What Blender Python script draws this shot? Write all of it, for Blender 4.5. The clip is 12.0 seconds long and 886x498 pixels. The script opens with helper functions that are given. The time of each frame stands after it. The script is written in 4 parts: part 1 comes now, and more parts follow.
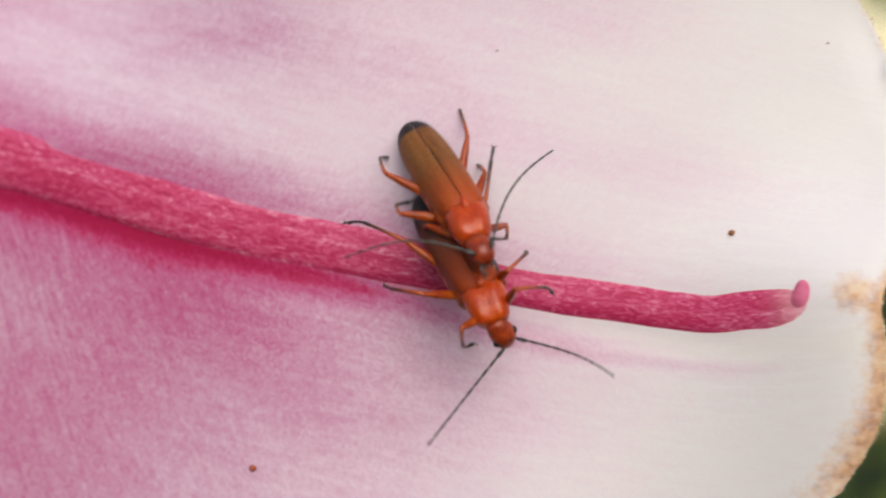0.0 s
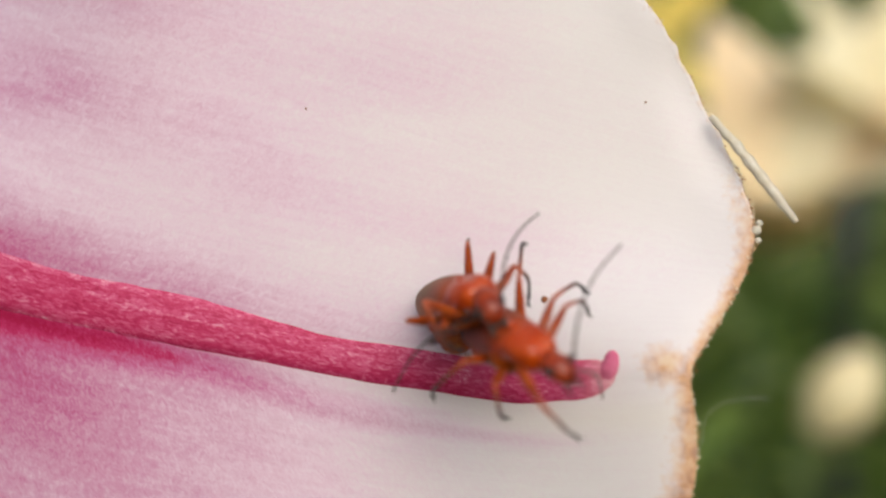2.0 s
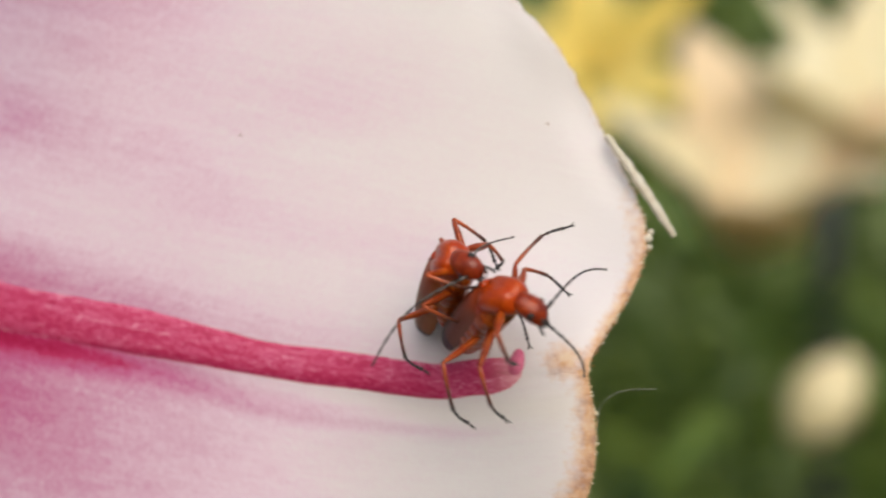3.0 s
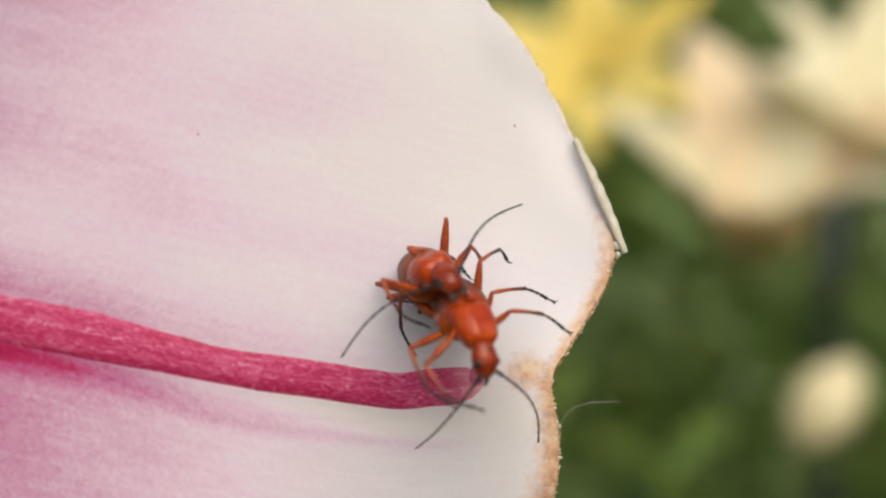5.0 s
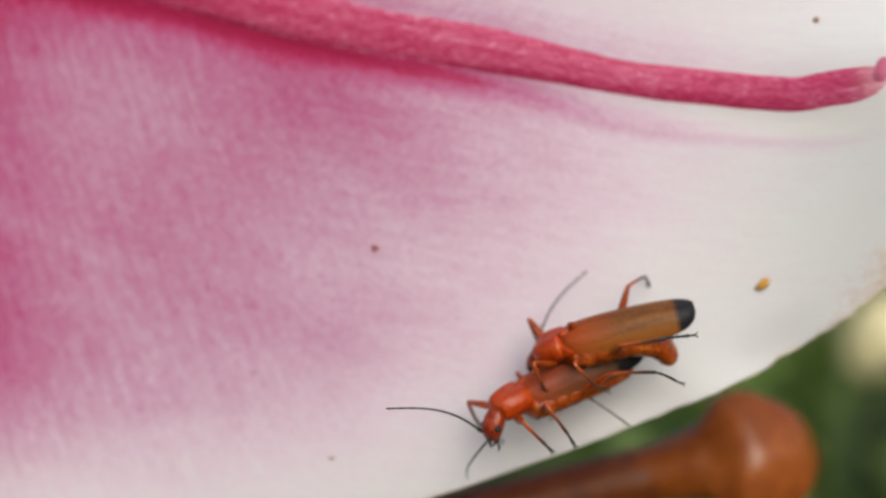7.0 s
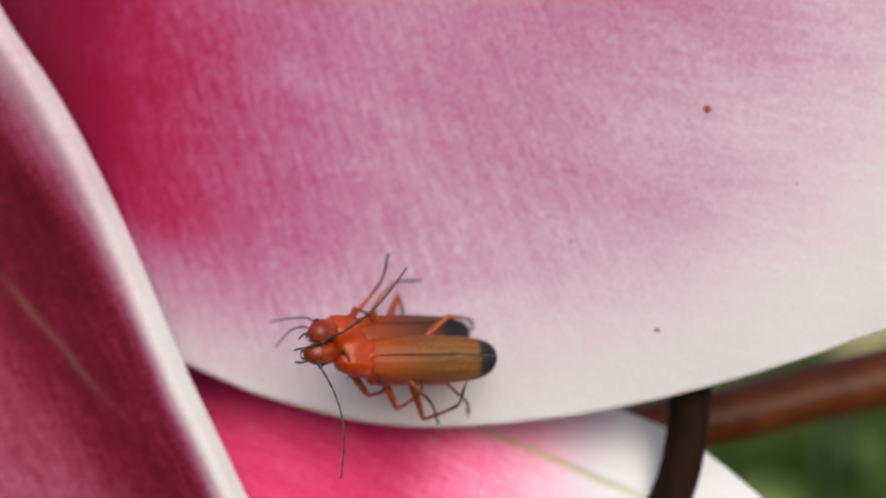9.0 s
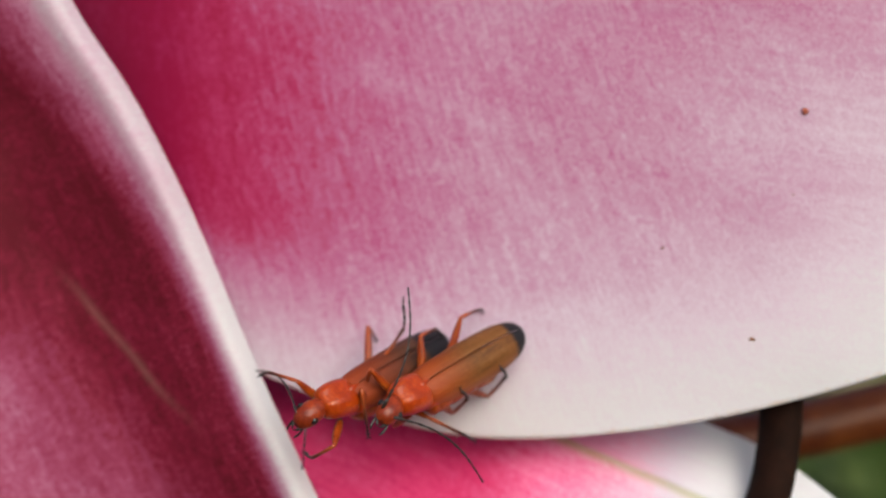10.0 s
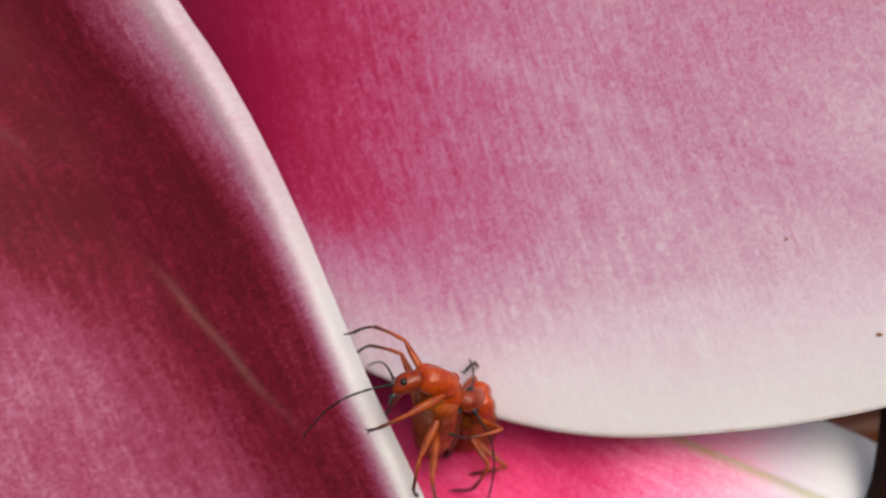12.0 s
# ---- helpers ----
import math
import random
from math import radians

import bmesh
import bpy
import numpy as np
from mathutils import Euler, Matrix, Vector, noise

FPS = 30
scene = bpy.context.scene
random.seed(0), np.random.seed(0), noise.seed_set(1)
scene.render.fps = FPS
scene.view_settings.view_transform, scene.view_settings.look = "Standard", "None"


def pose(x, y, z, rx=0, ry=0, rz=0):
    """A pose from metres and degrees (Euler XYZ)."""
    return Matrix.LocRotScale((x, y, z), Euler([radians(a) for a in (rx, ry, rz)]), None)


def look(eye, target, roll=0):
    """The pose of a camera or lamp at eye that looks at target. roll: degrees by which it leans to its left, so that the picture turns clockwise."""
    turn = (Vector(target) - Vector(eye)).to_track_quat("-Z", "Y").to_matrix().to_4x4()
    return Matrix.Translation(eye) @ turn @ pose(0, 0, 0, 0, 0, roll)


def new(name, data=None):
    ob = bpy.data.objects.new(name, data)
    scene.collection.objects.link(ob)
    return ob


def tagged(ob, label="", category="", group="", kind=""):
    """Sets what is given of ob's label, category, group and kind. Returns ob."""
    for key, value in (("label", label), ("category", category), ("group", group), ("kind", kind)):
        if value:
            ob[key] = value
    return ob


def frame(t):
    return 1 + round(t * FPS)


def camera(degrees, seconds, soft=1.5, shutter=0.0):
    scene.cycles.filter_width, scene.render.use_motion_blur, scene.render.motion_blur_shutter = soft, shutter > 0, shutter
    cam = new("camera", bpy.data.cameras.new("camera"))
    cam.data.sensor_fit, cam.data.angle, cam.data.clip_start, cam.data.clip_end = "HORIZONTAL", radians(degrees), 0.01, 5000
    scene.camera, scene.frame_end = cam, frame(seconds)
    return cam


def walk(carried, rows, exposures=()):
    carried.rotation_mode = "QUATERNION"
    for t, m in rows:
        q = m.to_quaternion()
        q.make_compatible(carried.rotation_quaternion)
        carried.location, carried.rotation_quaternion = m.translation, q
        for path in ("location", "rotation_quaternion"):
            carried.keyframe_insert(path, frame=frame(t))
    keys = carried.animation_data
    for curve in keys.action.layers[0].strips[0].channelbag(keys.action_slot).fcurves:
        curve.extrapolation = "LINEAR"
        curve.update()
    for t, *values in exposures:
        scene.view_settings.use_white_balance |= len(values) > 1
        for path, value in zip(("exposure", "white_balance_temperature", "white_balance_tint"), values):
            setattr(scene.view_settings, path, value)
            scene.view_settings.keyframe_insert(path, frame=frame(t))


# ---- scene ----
# The flower's tip is the origin of all places below, in millimetres; it hangs 0.9 m over the ground.
def at(x, y, z, rx=0, ry=0, rz=0):
    return pose(x * 0.001, y * 0.001, 0.9 + z * 0.001, rx, ry, rz)


def W(x, y, z):
    return (x * 0.001, y * 0.001, 0.9 + z * 0.001)


# ---- camera ----
cam = camera(36, 12.0, 2.1, 0.3)
cam.data.dof.use_dof = True
cam.data.dof.focus_distance = 0.0590
cam.data.dof.aperture_fstop = 26
cam.data.dof.aperture_blades = 0
walk(cam, [
    (0, at(-9.04, -61.82, -2.57, 90.79, -0.21, 4.54)),
    (0.2, at(-8.57, -64.03, -3.13, 91.29, -0.26, 3.78)),
    (0.5, at(-8.12, -64.59, -4.34, 91.02, 0.11, 4.27)),
    (0.7, at(-7.14, -65.10, -3.06, 91.00, 0.16, 4.98)),
    (1, at(-5.61, -64.90, -1.13, 91.36, 0.25, 5.05)),
    (1.2, at(-3.87, -63.20, -0.38, 91.34, -0.45, 5.68)),
    (1.5, at(-2.77, -59.71, 0.56, 90.52, -0.24, 5.01)),
    (1.7, at(-2.41, -59.68, 0.43, 91.24, -0.03, 2.87)),
    (2, at(-1.59, -59.00, 0.10, 91.01, -0.17, 3.86)),
    (2.2, at(-0.61, -63.00, -0.31, 89.80, -0.25, 3.45)),
    (2.5, at(0.00, -63.73, 0.00, 91.18, 0.56, 3.59)),
    (2.7, at(0.25, -62.96, 0.02, 90.46, 1.07, 4.43)),
    (3, at(1.83, -64.72, -0.08, 91.50, 0.90, 3.38)),
    (3.2, at(1.99, -66.93, -0.25, 91.22, 0.86, 1.75)),
    (4.8, at(2.96, -65.65, 0.15, 92.10, 0.74, 2.60)),
    (5, at(3.64, -62.58, 0.16, 91.53, 0.30, 3.56)),
    (5.2, at(3.04, -60.15, -0.22, 91.19, -0.13, 3.25)),
    (5.5, at(0.20, -63.99, -0.83, 91.08, 0.35, 3.60)),
    (5.7, at(-0.11, -67.18, -2.00, 91.34, 0.54, 3.83)),
    (6, at(0.30, -66.66, -3.39, 91.19, 0.53, 3.24)),
    (6.2, at(-1.01, -67.17, -7.21, 90.37, 1.34, 3.05)),
    (6.5, at(-2.71, -67.51, -9.90, 90.42, 1.13, 4.20)),
    (6.7, at(-7.20, -68.38, -10.36, 89.85, 0.50, 4.35)),
    (7, at(-13.75, -67.73, -11.22, 89.49, 0.39, 4.62)),
    (7.2, at(-17.02, -65.93, -11.29, 89.21, 0.35, 4.13)),
    (7.5, at(-21.98, -65.95, -11.30, 87.52, -0.23, 3.63)),
    (7.7, at(-25.11, -66.20, -13.55, 87.60, -0.13, 3.31)),
    (9.3, at(-33.24, -65.15, -17.41, 89.22, -0.10, 2.59)),
    (9.5, at(-34.33, -64.30, -17.53, 89.51, 0.04, 2.46)),
    (9.7, at(-35.47, -64.42, -18.04, 90.84, 0.20, 1.83)),
    (10, at(-37.17, -63.68, -18.39, 90.13, -0.48, 1.88)),
    (10.2, at(-37.83, -61.86, -18.74, 91.26, -0.11, 2.03)),
    (10.5, at(-38.86, -62.02, -18.57, 90.28, -0.69, 1.90)),
    (10.7, at(-39.92, -59.51, -19.41, 90.33, 0.20, 0.83)),
    (11, at(-41.66, -57.70, -18.67, 88.99, -0.74, 1.94)),
    (11.2, at(-42.70, -57.69, -18.68, 89.91, -0.83, 2.46)),
    (11.5, at(-44.26, -57.67, -18.70, 88.79, -0.96, 1.39)),
    (12, at(-43.38, -60.98, -17.03, 88.45, -0.54, 0.96)),
], [(0, -0.06, 6150, 6), (3, -0.11, 6380, 8), (6, -0.11, 6230, 4), (7.5, -0.11, 5980, 0), (10, -0.06, 6050, 2), (12, -0.07, 6100, 3)])

# ---- light ----
world = bpy.data.worlds.new("sky")
scene.world = world
world.use_nodes = True
wn, wl = world.node_tree.nodes, world.node_tree.links
sky = wn.new("ShaderNodeTexSky")
sky.sky_type = "NISHITA"
sky.sun_disc = False
sky.sun_elevation, sky.sun_rotation = radians(32), radians(162.3)
sky.air_density, sky.dust_density, sky.ozone_density = 1.1, 4.5, 0.6
wn["Background"].inputs["Strength"].default_value = 0.15
wl.new(sky.outputs["Color"], wn["Background"].inputs["Color"])
sun_data = bpy.data.lights.new("sun", "SUN")
sun_data.energy, sun_data.angle, sun_data.color = 1.6, radians(50), (1.0, 0.99, 0.98)
sun = new("sun", sun_data)
sun.matrix_world = look((0.32, -1.0, 1.55), (0, 0, 0.9))


# ---- materials ----
class Nodes:
    """A material's node tree, with short calls for its nodes."""

    def __init__(self, name):
        self.m = bpy.data.materials.new(name)
        self.m.use_nodes = True
        self.t = self.m.node_tree
        self.b = self.t.nodes["Principled BSDF"]
        self.out = self.t.nodes["Material Output"]

    def add(self, kind, **sockets):
        n = self.t.nodes.new(kind)
        for key, value in sockets.items():
            self.put(n, key, value)
        return n

    def put(self, n, key, value):
        s = n.inputs[int(key[1:])] if key[0] == "i" and key[1:].isdigit() else n.inputs[key]
        if isinstance(value, bpy.types.NodeSocket):
            self.t.links.new(value, s)
        else:
            s.default_value = value

    def math(self, op, a, b=0.0, c=0.0):
        n = self.add("ShaderNodeMath", i0=a, i1=b, i2=c)
        n.operation = op
        return n.outputs[0]

    def noise(self, scale, detail=3.0, rough=0.55, vector=None, distort=0.0):
        n = self.add("ShaderNodeTexNoise", Scale=scale, Detail=detail, Roughness=rough, Distortion=distort)
        if vector is None:
            vector = self.add("ShaderNodeTexCoord").outputs["Object"]
        self.put(n, "Vector", vector)
        return n.outputs["Fac"]

    def stretched(self, source, x, y, z=1.0):
        n = self.add("ShaderNodeMapping", Vector=source)
        n.inputs["Scale"].default_value = (x, y, z)
        return n.outputs["Vector"]

    def ramp(self, fac, *stops):
        n = self.add("ShaderNodeValToRGB", Fac=fac)
        e = n.color_ramp.elements
        while len(e) < len(stops):
            e.new(0.5)
        for s, (place, colour) in zip(e, stops):
            s.position = place
            s.color = (*colour, 1)
        return n.outputs["Color"]

    def span(self, fac, a, b, c=0.0, d=1.0):
        n = self.add("ShaderNodeMapRange", **{"Value": fac, "From Min": a, "From Max": b, "To Min": c, "To Max": d})
        return n.outputs["Result"]

    def mix(self, fac, a, b):
        n = self.t.nodes.new("ShaderNodeMix")
        n.data_type = "RGBA"
        self.put(n, "i0", fac)
        self.put(n, "i6", a if isinstance(a, bpy.types.NodeSocket) else (*a, 1))
        self.put(n, "i7", b if isinstance(b, bpy.types.NodeSocket) else (*b, 1))
        return n.outputs[2]

    def attr(self, name):
        n = self.t.nodes.new("ShaderNodeAttribute")
        n.attribute_name = name
        return n.outputs["Fac"]

    def bump(self, height, distance, strength=1.0):
        n = self.add("ShaderNodeBump", Height=height, Distance=distance, Strength=strength)
        self.put(self.b, "Normal", n.outputs["Normal"])
        return n.outputs["Normal"]

    def base(self, colour, rough, spec=0.5):
        self.put(self.b, "Base Color", colour if isinstance(colour, bpy.types.NodeSocket) else (*colour, 1))
        self.put(self.b, "Roughness", rough)
        self.put(self.b, "Specular IOR Level", spec)
        return self

    def glow_through(self, colour, amount):
        """Lets light through a thin sheet."""
        tr = self.add("ShaderNodeBsdfTranslucent", Color=colour if isinstance(colour, bpy.types.NodeSocket) else (*colour, 1))
        mx = self.add("ShaderNodeMixShader", Fac=amount)
        self.t.links.new(self.b.outputs[0], mx.inputs[1])
        self.t.links.new(tr.outputs[0], mx.inputs[2])
        self.t.links.new(mx.outputs[0], self.out.inputs["Surface"])


WHITE, BLUSH, LILAC = (0.775, 0.745, 0.77), (0.74, 0.595, 0.705), (0.61, 0.36, 0.51)
ROSE, CRIMSON, MAROON = (0.50, 0.14, 0.30), (0.45, 0.026, 0.125), (0.36, 0.008, 0.066)


def petal_material(name, gain=1.0, cream=(0.78, 0.745, 0.72), gleam=0.42, deepest=MAROON, lilac=LILAC, rose=ROSE, crimson=CRIMSON, thin=0.3, blush=BLUSH):
    """White to crimson by the sheet's own red and any painted shade, freckled along its veins, with a brown withered
    rim.
    """
    k = Nodes(name)
    uv = k.add("ShaderNodeTexCoord").outputs["UV"]
    pig = k.attr("pigment_and_shade")
    along = k.noise(1.0, 4, 0.6, k.stretched(uv, 0.30, 2.2), 0.5)
    slant = k.add("ShaderNodeMapping", Vector=uv)
    slant.inputs["Rotation"].default_value = (0, 0, radians(-20))
    across = k.noise(1.0, 5, 0.62, k.stretched(slant.outputs["Vector"], 1.25, 0.40), 1.8)
    fan = k.attr("fan")
    vein = k.math("ADD", k.math("MULTIPLY", along, k.math("SUBTRACT", 1.0, fan)), k.math("MULTIPLY", across, fan))
    cell = k.noise(1.0, 5, 0.65, k.stretched(uv, 2.9, 2.5), 1.4)
    cloud = k.noise(1.0, 3, 0.5, k.stretched(uv, 0.10, 0.22), 0.4)
    fine = k.noise(1.0, 3, 0.6, k.stretched(uv, 7.0, 5.0), 0.8)
    ray = k.noise(1.0, 3, 0.6, k.stretched(slant.outputs["Vector"], 2.6, 0.13), 0.9)
    spread = k.span(pig, 0.0, 0.45, 0.12, 0.58)
    wob = k.math("ADD", k.math("MULTIPLY", k.math("SUBTRACT", vein, 0.5), 0.60), k.math("MULTIPLY", k.math("SUBTRACT", cell, 0.5), 0.95))
    wob = k.math("ADD", wob, k.math("MULTIPLY", k.math("SUBTRACT", cloud, 0.5), 0.55))
    wob = k.math("ADD", wob, k.math("MULTIPLY", k.math("SUBTRACT", fine, 0.5), 0.5))
    wob = k.math("ADD", wob, k.math("MULTIPLY", k.math("MULTIPLY", k.math("SUBTRACT", ray, 0.5), k.math("POWER", fan, 2.5)), 0.5))
    p = k.math("MULTIPLY_ADD", wob, spread, k.math("MULTIPLY", pig, gain))
    col = k.ramp(p, (0.0, WHITE), (0.16, blush), (0.36, lilac), (0.62, rose), (0.85, crimson), (1.0, deepest))
    col = k.mix(k.math("MULTIPLY", k.attr("cream"), 0.8), col, cream)
    speck = k.noise(2600, 4, 0.7)
    br = k.math("ADD", k.attr("brown"), k.math("MULTIPLY", k.math("SUBTRACT", speck, 0.5), 1.1))
    br = k.math("MULTIPLY", k.span(br, 0.25, 0.95), k.span(k.attr("brown"), 0.02, 0.2))
    tan = k.ramp(k.noise(1900, 3), (0.3, (0.40, 0.16, 0.06)), (0.5, (0.66, 0.36, 0.16)), (0.7, (0.76, 0.56, 0.34)))
    col = k.mix(k.math("MULTIPLY", br, 0.85), col, tan)
    k.base(col, k.span(cell, 0.3, 0.7, gleam, gleam + 0.14), 0.22)
    h = k.math("ADD", k.math("MULTIPLY", vein, 1.0), k.math("MULTIPLY", k.noise(5200, 2), 0.35))
    k.bump(h, 0.00005, 0.35)
    k.glow_through(col, thin)
    return k.m


def rib_material():
    k = Nodes("midrib crimson")
    uv = k.add("ShaderNodeTexCoord").outputs["UV"]
    fleck = k.noise(1.0, 5, 0.66, k.stretched(uv, 2.0, 4.2), 1.2)
    wide = k.noise(1.0, 2, 0.5, k.stretched(uv, 0.25, 0.5))
    f = k.math("ADD", fleck, k.math("MULTIPLY", k.math("SUBTRACT", wide, 0.5), 0.25))
    line = k.noise(1.0, 3, 0.55, k.stretched(uv, 0.05, 2.0))
    f = k.math("ADD", f, k.math("MULTIPLY", k.math("SUBTRACT", line, 0.5), 0.45))
    col = k.ramp(f, (0.30, (0.34, 0.010, 0.062)), (0.47, (0.46, 0.032, 0.118)), (0.60, (0.56, 0.10, 0.22)), (0.76, (0.72, 0.38, 0.48)))
    col = k.mix(k.attr("cream"), col, (0.80, 0.52, 0.56))
    k.base(col, 0.5, 0.28)
    k.bump(fleck, 0.00004, 0.4)
    k.glow_through(col, 0.2)
    return k.m


def shell_material(name, dark, mid, light, rough, scale=900, relief=0.00003, gloss=0.5):
    """Horny beetle skin: fine punctures and a slow change of tone."""
    k = Nodes(name)
    n = k.math("ADD", k.math("MULTIPLY", k.noise(scale, 4), 0.6), k.math("MULTIPLY", k.noise(scale * 5, 2), 0.4))
    k.base(k.ramp(n, (0.32, dark), (0.5, mid), (0.68, light)), rough, gloss)
    k.bump(k.math("ADD", k.noise(scale * 5, 3), k.math("MULTIPLY", k.noise(scale * 1.3, 2), 1.6)), relief * 2.0, 0.55)
    k.put(k.b, "Coat Weight", 0.2)
    k.put(k.b, "Coat Roughness", 0.12)
    k.put(k.b, "Subsurface Weight", 0.10)
    k.put(k.b, "Subsurface Radius", (0.0006, 0.0002, 0.0001))
    return k.m


def wing_case_material(name, black, tone=1.0, warm=0.8, reach=0.0027):
    """Tawny ribbed wing case with a black end."""
    k = Nodes(name)
    ob = k.add("ShaderNodeTexCoord").outputs["Object"]
    x = k.add("ShaderNodeSeparateXYZ", Vector=ob).outputs["X"]
    streak = k.noise(1.0, 3, 0.6, k.stretched(ob, 350, 3200, 3200))
    fine = k.noise(5200, 3)
    col = k.ramp(k.math("ADD", k.math("MULTIPLY", streak, 0.7), k.math("MULTIPLY", fine, 0.3)), (0.3, (0.085 * tone, 0.030 * tone, 0.008)), (0.5, (0.175 * tone, 0.064 * tone, 0.013)), (0.7, (0.24 * tone, 0.105 * tone, 0.030)))
    shoulder = k.span(x, -reach, 0.0)
    col = k.mix(k.math("MULTIPLY", shoulder, warm), col, (0.33, 0.042, 0.005))
    y = k.add("ShaderNodeSeparateXYZ", Vector=ob).outputs["Y"]
    col = k.mix(k.math("MULTIPLY", k.span(k.math("ABSOLUTE", y), 0.00086, 0.00108), 0.55), col, (0.40 * tone, 0.125 * tone, 0.016))
    col = k.mix(k.math("MULTIPLY", k.span(k.math("ABSOLUTE", y), 0.00010, 0.00002), 0.5), col, (0.10 * tone, 0.030 * tone, 0.006))
    end = k.math("ADD", k.span(x, black, black - 0.0005), k.math("MULTIPLY", k.math("SUBTRACT", fine, 0.5), 0.5))
    col = k.mix(k.span(end, 0.25, 0.75), col, (0.012, 0.011, 0.014))
    k.base(col, 0.5, 0.2)
    k.bump(k.math("ADD", streak, k.math("MULTIPLY", fine, 0.6)), 0.00004, 0.8)
    return k.m


def leg_material():
    """Orange above, darkening to black at the foot (along local x)."""
    k = Nodes("shin and foot")
    ob = k.add("ShaderNodeTexCoord").outputs["Object"]
    x = k.add("ShaderNodeSeparateXYZ", Vector=ob).outputs["X"]
    n = k.noise(2500, 3)
    f = k.math("ADD", k.span(x, 0.0002, 0.0024), k.math("MULTIPLY", k.math("SUBTRACT", n, 0.5), 0.3))
    k.base(k.ramp(f, (0.1, (0.34, 0.060, 0.010)), (0.45, (0.12, 0.026, 0.010)), (0.85, (0.014, 0.009, 0.008))), 0.38, 0.5)
    k.bump(n, 0.00003, 0.5)
    return k.m


def soft_material(name, dark, light, scale, rough=0.5, through_amount=0.25, relief=0.0004, gloss=0.4):
    k = Nodes(name)
    n = k.math("ADD", k.math("MULTIPLY", k.noise(scale, 4), 0.65), k.math("MULTIPLY", k.noise(scale * 6, 3), 0.35))
    rnd = k.t.nodes.new("ShaderNodeObjectInfo").outputs["Random"]
    n = k.math("ADD", n, k.math("MULTIPLY", k.math("SUBTRACT", rnd, 0.5), 0.22))
    col = k.ramp(n, (0.3, dark), (0.7, light))
    k.base(col, rough, gloss)
    k.bump(n, relief, 0.5)
    if through_amount:
        k.glow_through(col, through_amount)
    return k.m


MAIN_PETAL = petal_material("tepal skin")
# same skin with darker reds: the side tepal's shade is in its colours
SHADE_PETAL = petal_material("tepal skin shaded", 1.0, (0.46, 0.30, 0.24), 0.58, (0.135, 0.006, 0.018), (0.57, 0.24, 0.38), (0.37, 0.060, 0.145), (0.23, 0.010, 0.038), blush=(0.68, 0.45, 0.57))
PINK_PETAL = petal_material("tepal skin pink", 1.0, (0.38, 0.35, 0.08), 0.45, (0.64, 0.020, 0.13), (0.84, 0.42, 0.58), (0.82, 0.18, 0.36), (0.74, 0.045, 0.18), 0.18)
RIB = rib_material()
ORANGE = shell_material("orange shell", (0.23, 0.018, 0.001), (0.34, 0.034, 0.001), (0.44, 0.066, 0.003), 0.30, 1500, gloss=0.3)
HEAD_RED = shell_material("red orange shell", (0.10, 0.009, 0.003), (0.19, 0.020, 0.004), (0.32, 0.045, 0.008), 0.34, 1500, gloss=0.25)
BELLY = shell_material("amber belly", (0.1445, 0.0153, 0.0017), (0.289, 0.04675, 0.0034), (0.442, 0.119, 0.0102), 0.33, 1500, gloss=0.22)
BLACK = shell_material("black shell", (0.008, 0.006, 0.006), (0.014, 0.010, 0.009), (0.03, 0.02, 0.017), 0.35)
EYE = shell_material("black eye", (0.004, 0.004, 0.005), (0.007, 0.007, 0.008), (0.012, 0.012, 0.014), 0.35, 4000, 0.00001, 0.3)
FEMUR = shell_material("orange leg shell", (0.144, 0.0144, 0.0018), (0.252, 0.0342, 0.0027), (0.36, 0.072, 0.0063), 0.36, 1500, gloss=0.22)
WING = wing_case_material("wing case", -0.0049, 0.86)
# tawny case again, its tone lowered for the shade under the male
WING_SHADED = wing_case_material("shaded wing case", -0.0042, 0.40, 0.7, 0.0034)
SHIN = leg_material()
STYLE = soft_material("rust brown style", (0.10, 0.018, 0.005), (0.26, 0.070, 0.014), 260, 0.42, 0.0, 0.0002)
HOOK = soft_material("pale rose hook", (0.48, 0.055, 0.16), (0.64, 0.20, 0.33), 1500, 0.5, 0.25, 0.00005, 0.25)
STIGMA = soft_material("amber stigma", (0.11, 0.016, 0.004), (0.32, 0.085, 0.014), 170, 0.26, 0.0, 0.0003)
ANTHER = soft_material("dark brown anther", (0.006, 0.003, 0.002), (0.022, 0.008, 0.005), 900, 0.8, 0.0, 0.0002, 0.08)
SPECK = soft_material("brown speck", (0.10, 0.03, 0.01), (0.30, 0.10, 0.03), 3000, 0.6, 0.0, 0.00005)
RUST_SPECK = soft_material("rust red speck", (0.20, 0.035, 0.015), (0.42, 0.10, 0.04), 3000, 0.5, 0.0, 0.00005)
GRAIN = soft_material("ochre grain", (0.30, 0.12, 0.010), (0.56, 0.28, 0.020), 3000, 0.5, 0.1, 0.00005)
DRY = soft_material("dry pale skin", (0.70, 0.64, 0.52), (0.88, 0.86, 0.80), 2500, 0.35, 0.4, 0.0001)
THREAD = soft_material("pale thread", (0.45, 0.46, 0.40), (0.66, 0.66, 0.60), 3000, 0.4, 0.3, 0.00002)
GREEN = soft_material("leaf green", (0.07, 0.125, 0.024), (0.25, 0.33, 0.065), 30, 0.42, 0.25)
PALE_GREEN = soft_material("pale leaf green", (0.11, 0.165, 0.05), (0.29, 0.36, 0.13), 30, 0.42, 0.25)
STEM_GREEN = soft_material("stem green", (0.03, 0.055, 0.015), (0.09, 0.13, 0.04), 60, 0.5, 0.0)
DARK_STEM = soft_material("dark stem", (0.018, 0.022, 0.022), (0.045, 0.052, 0.052), 40, 0.5, 0.0)
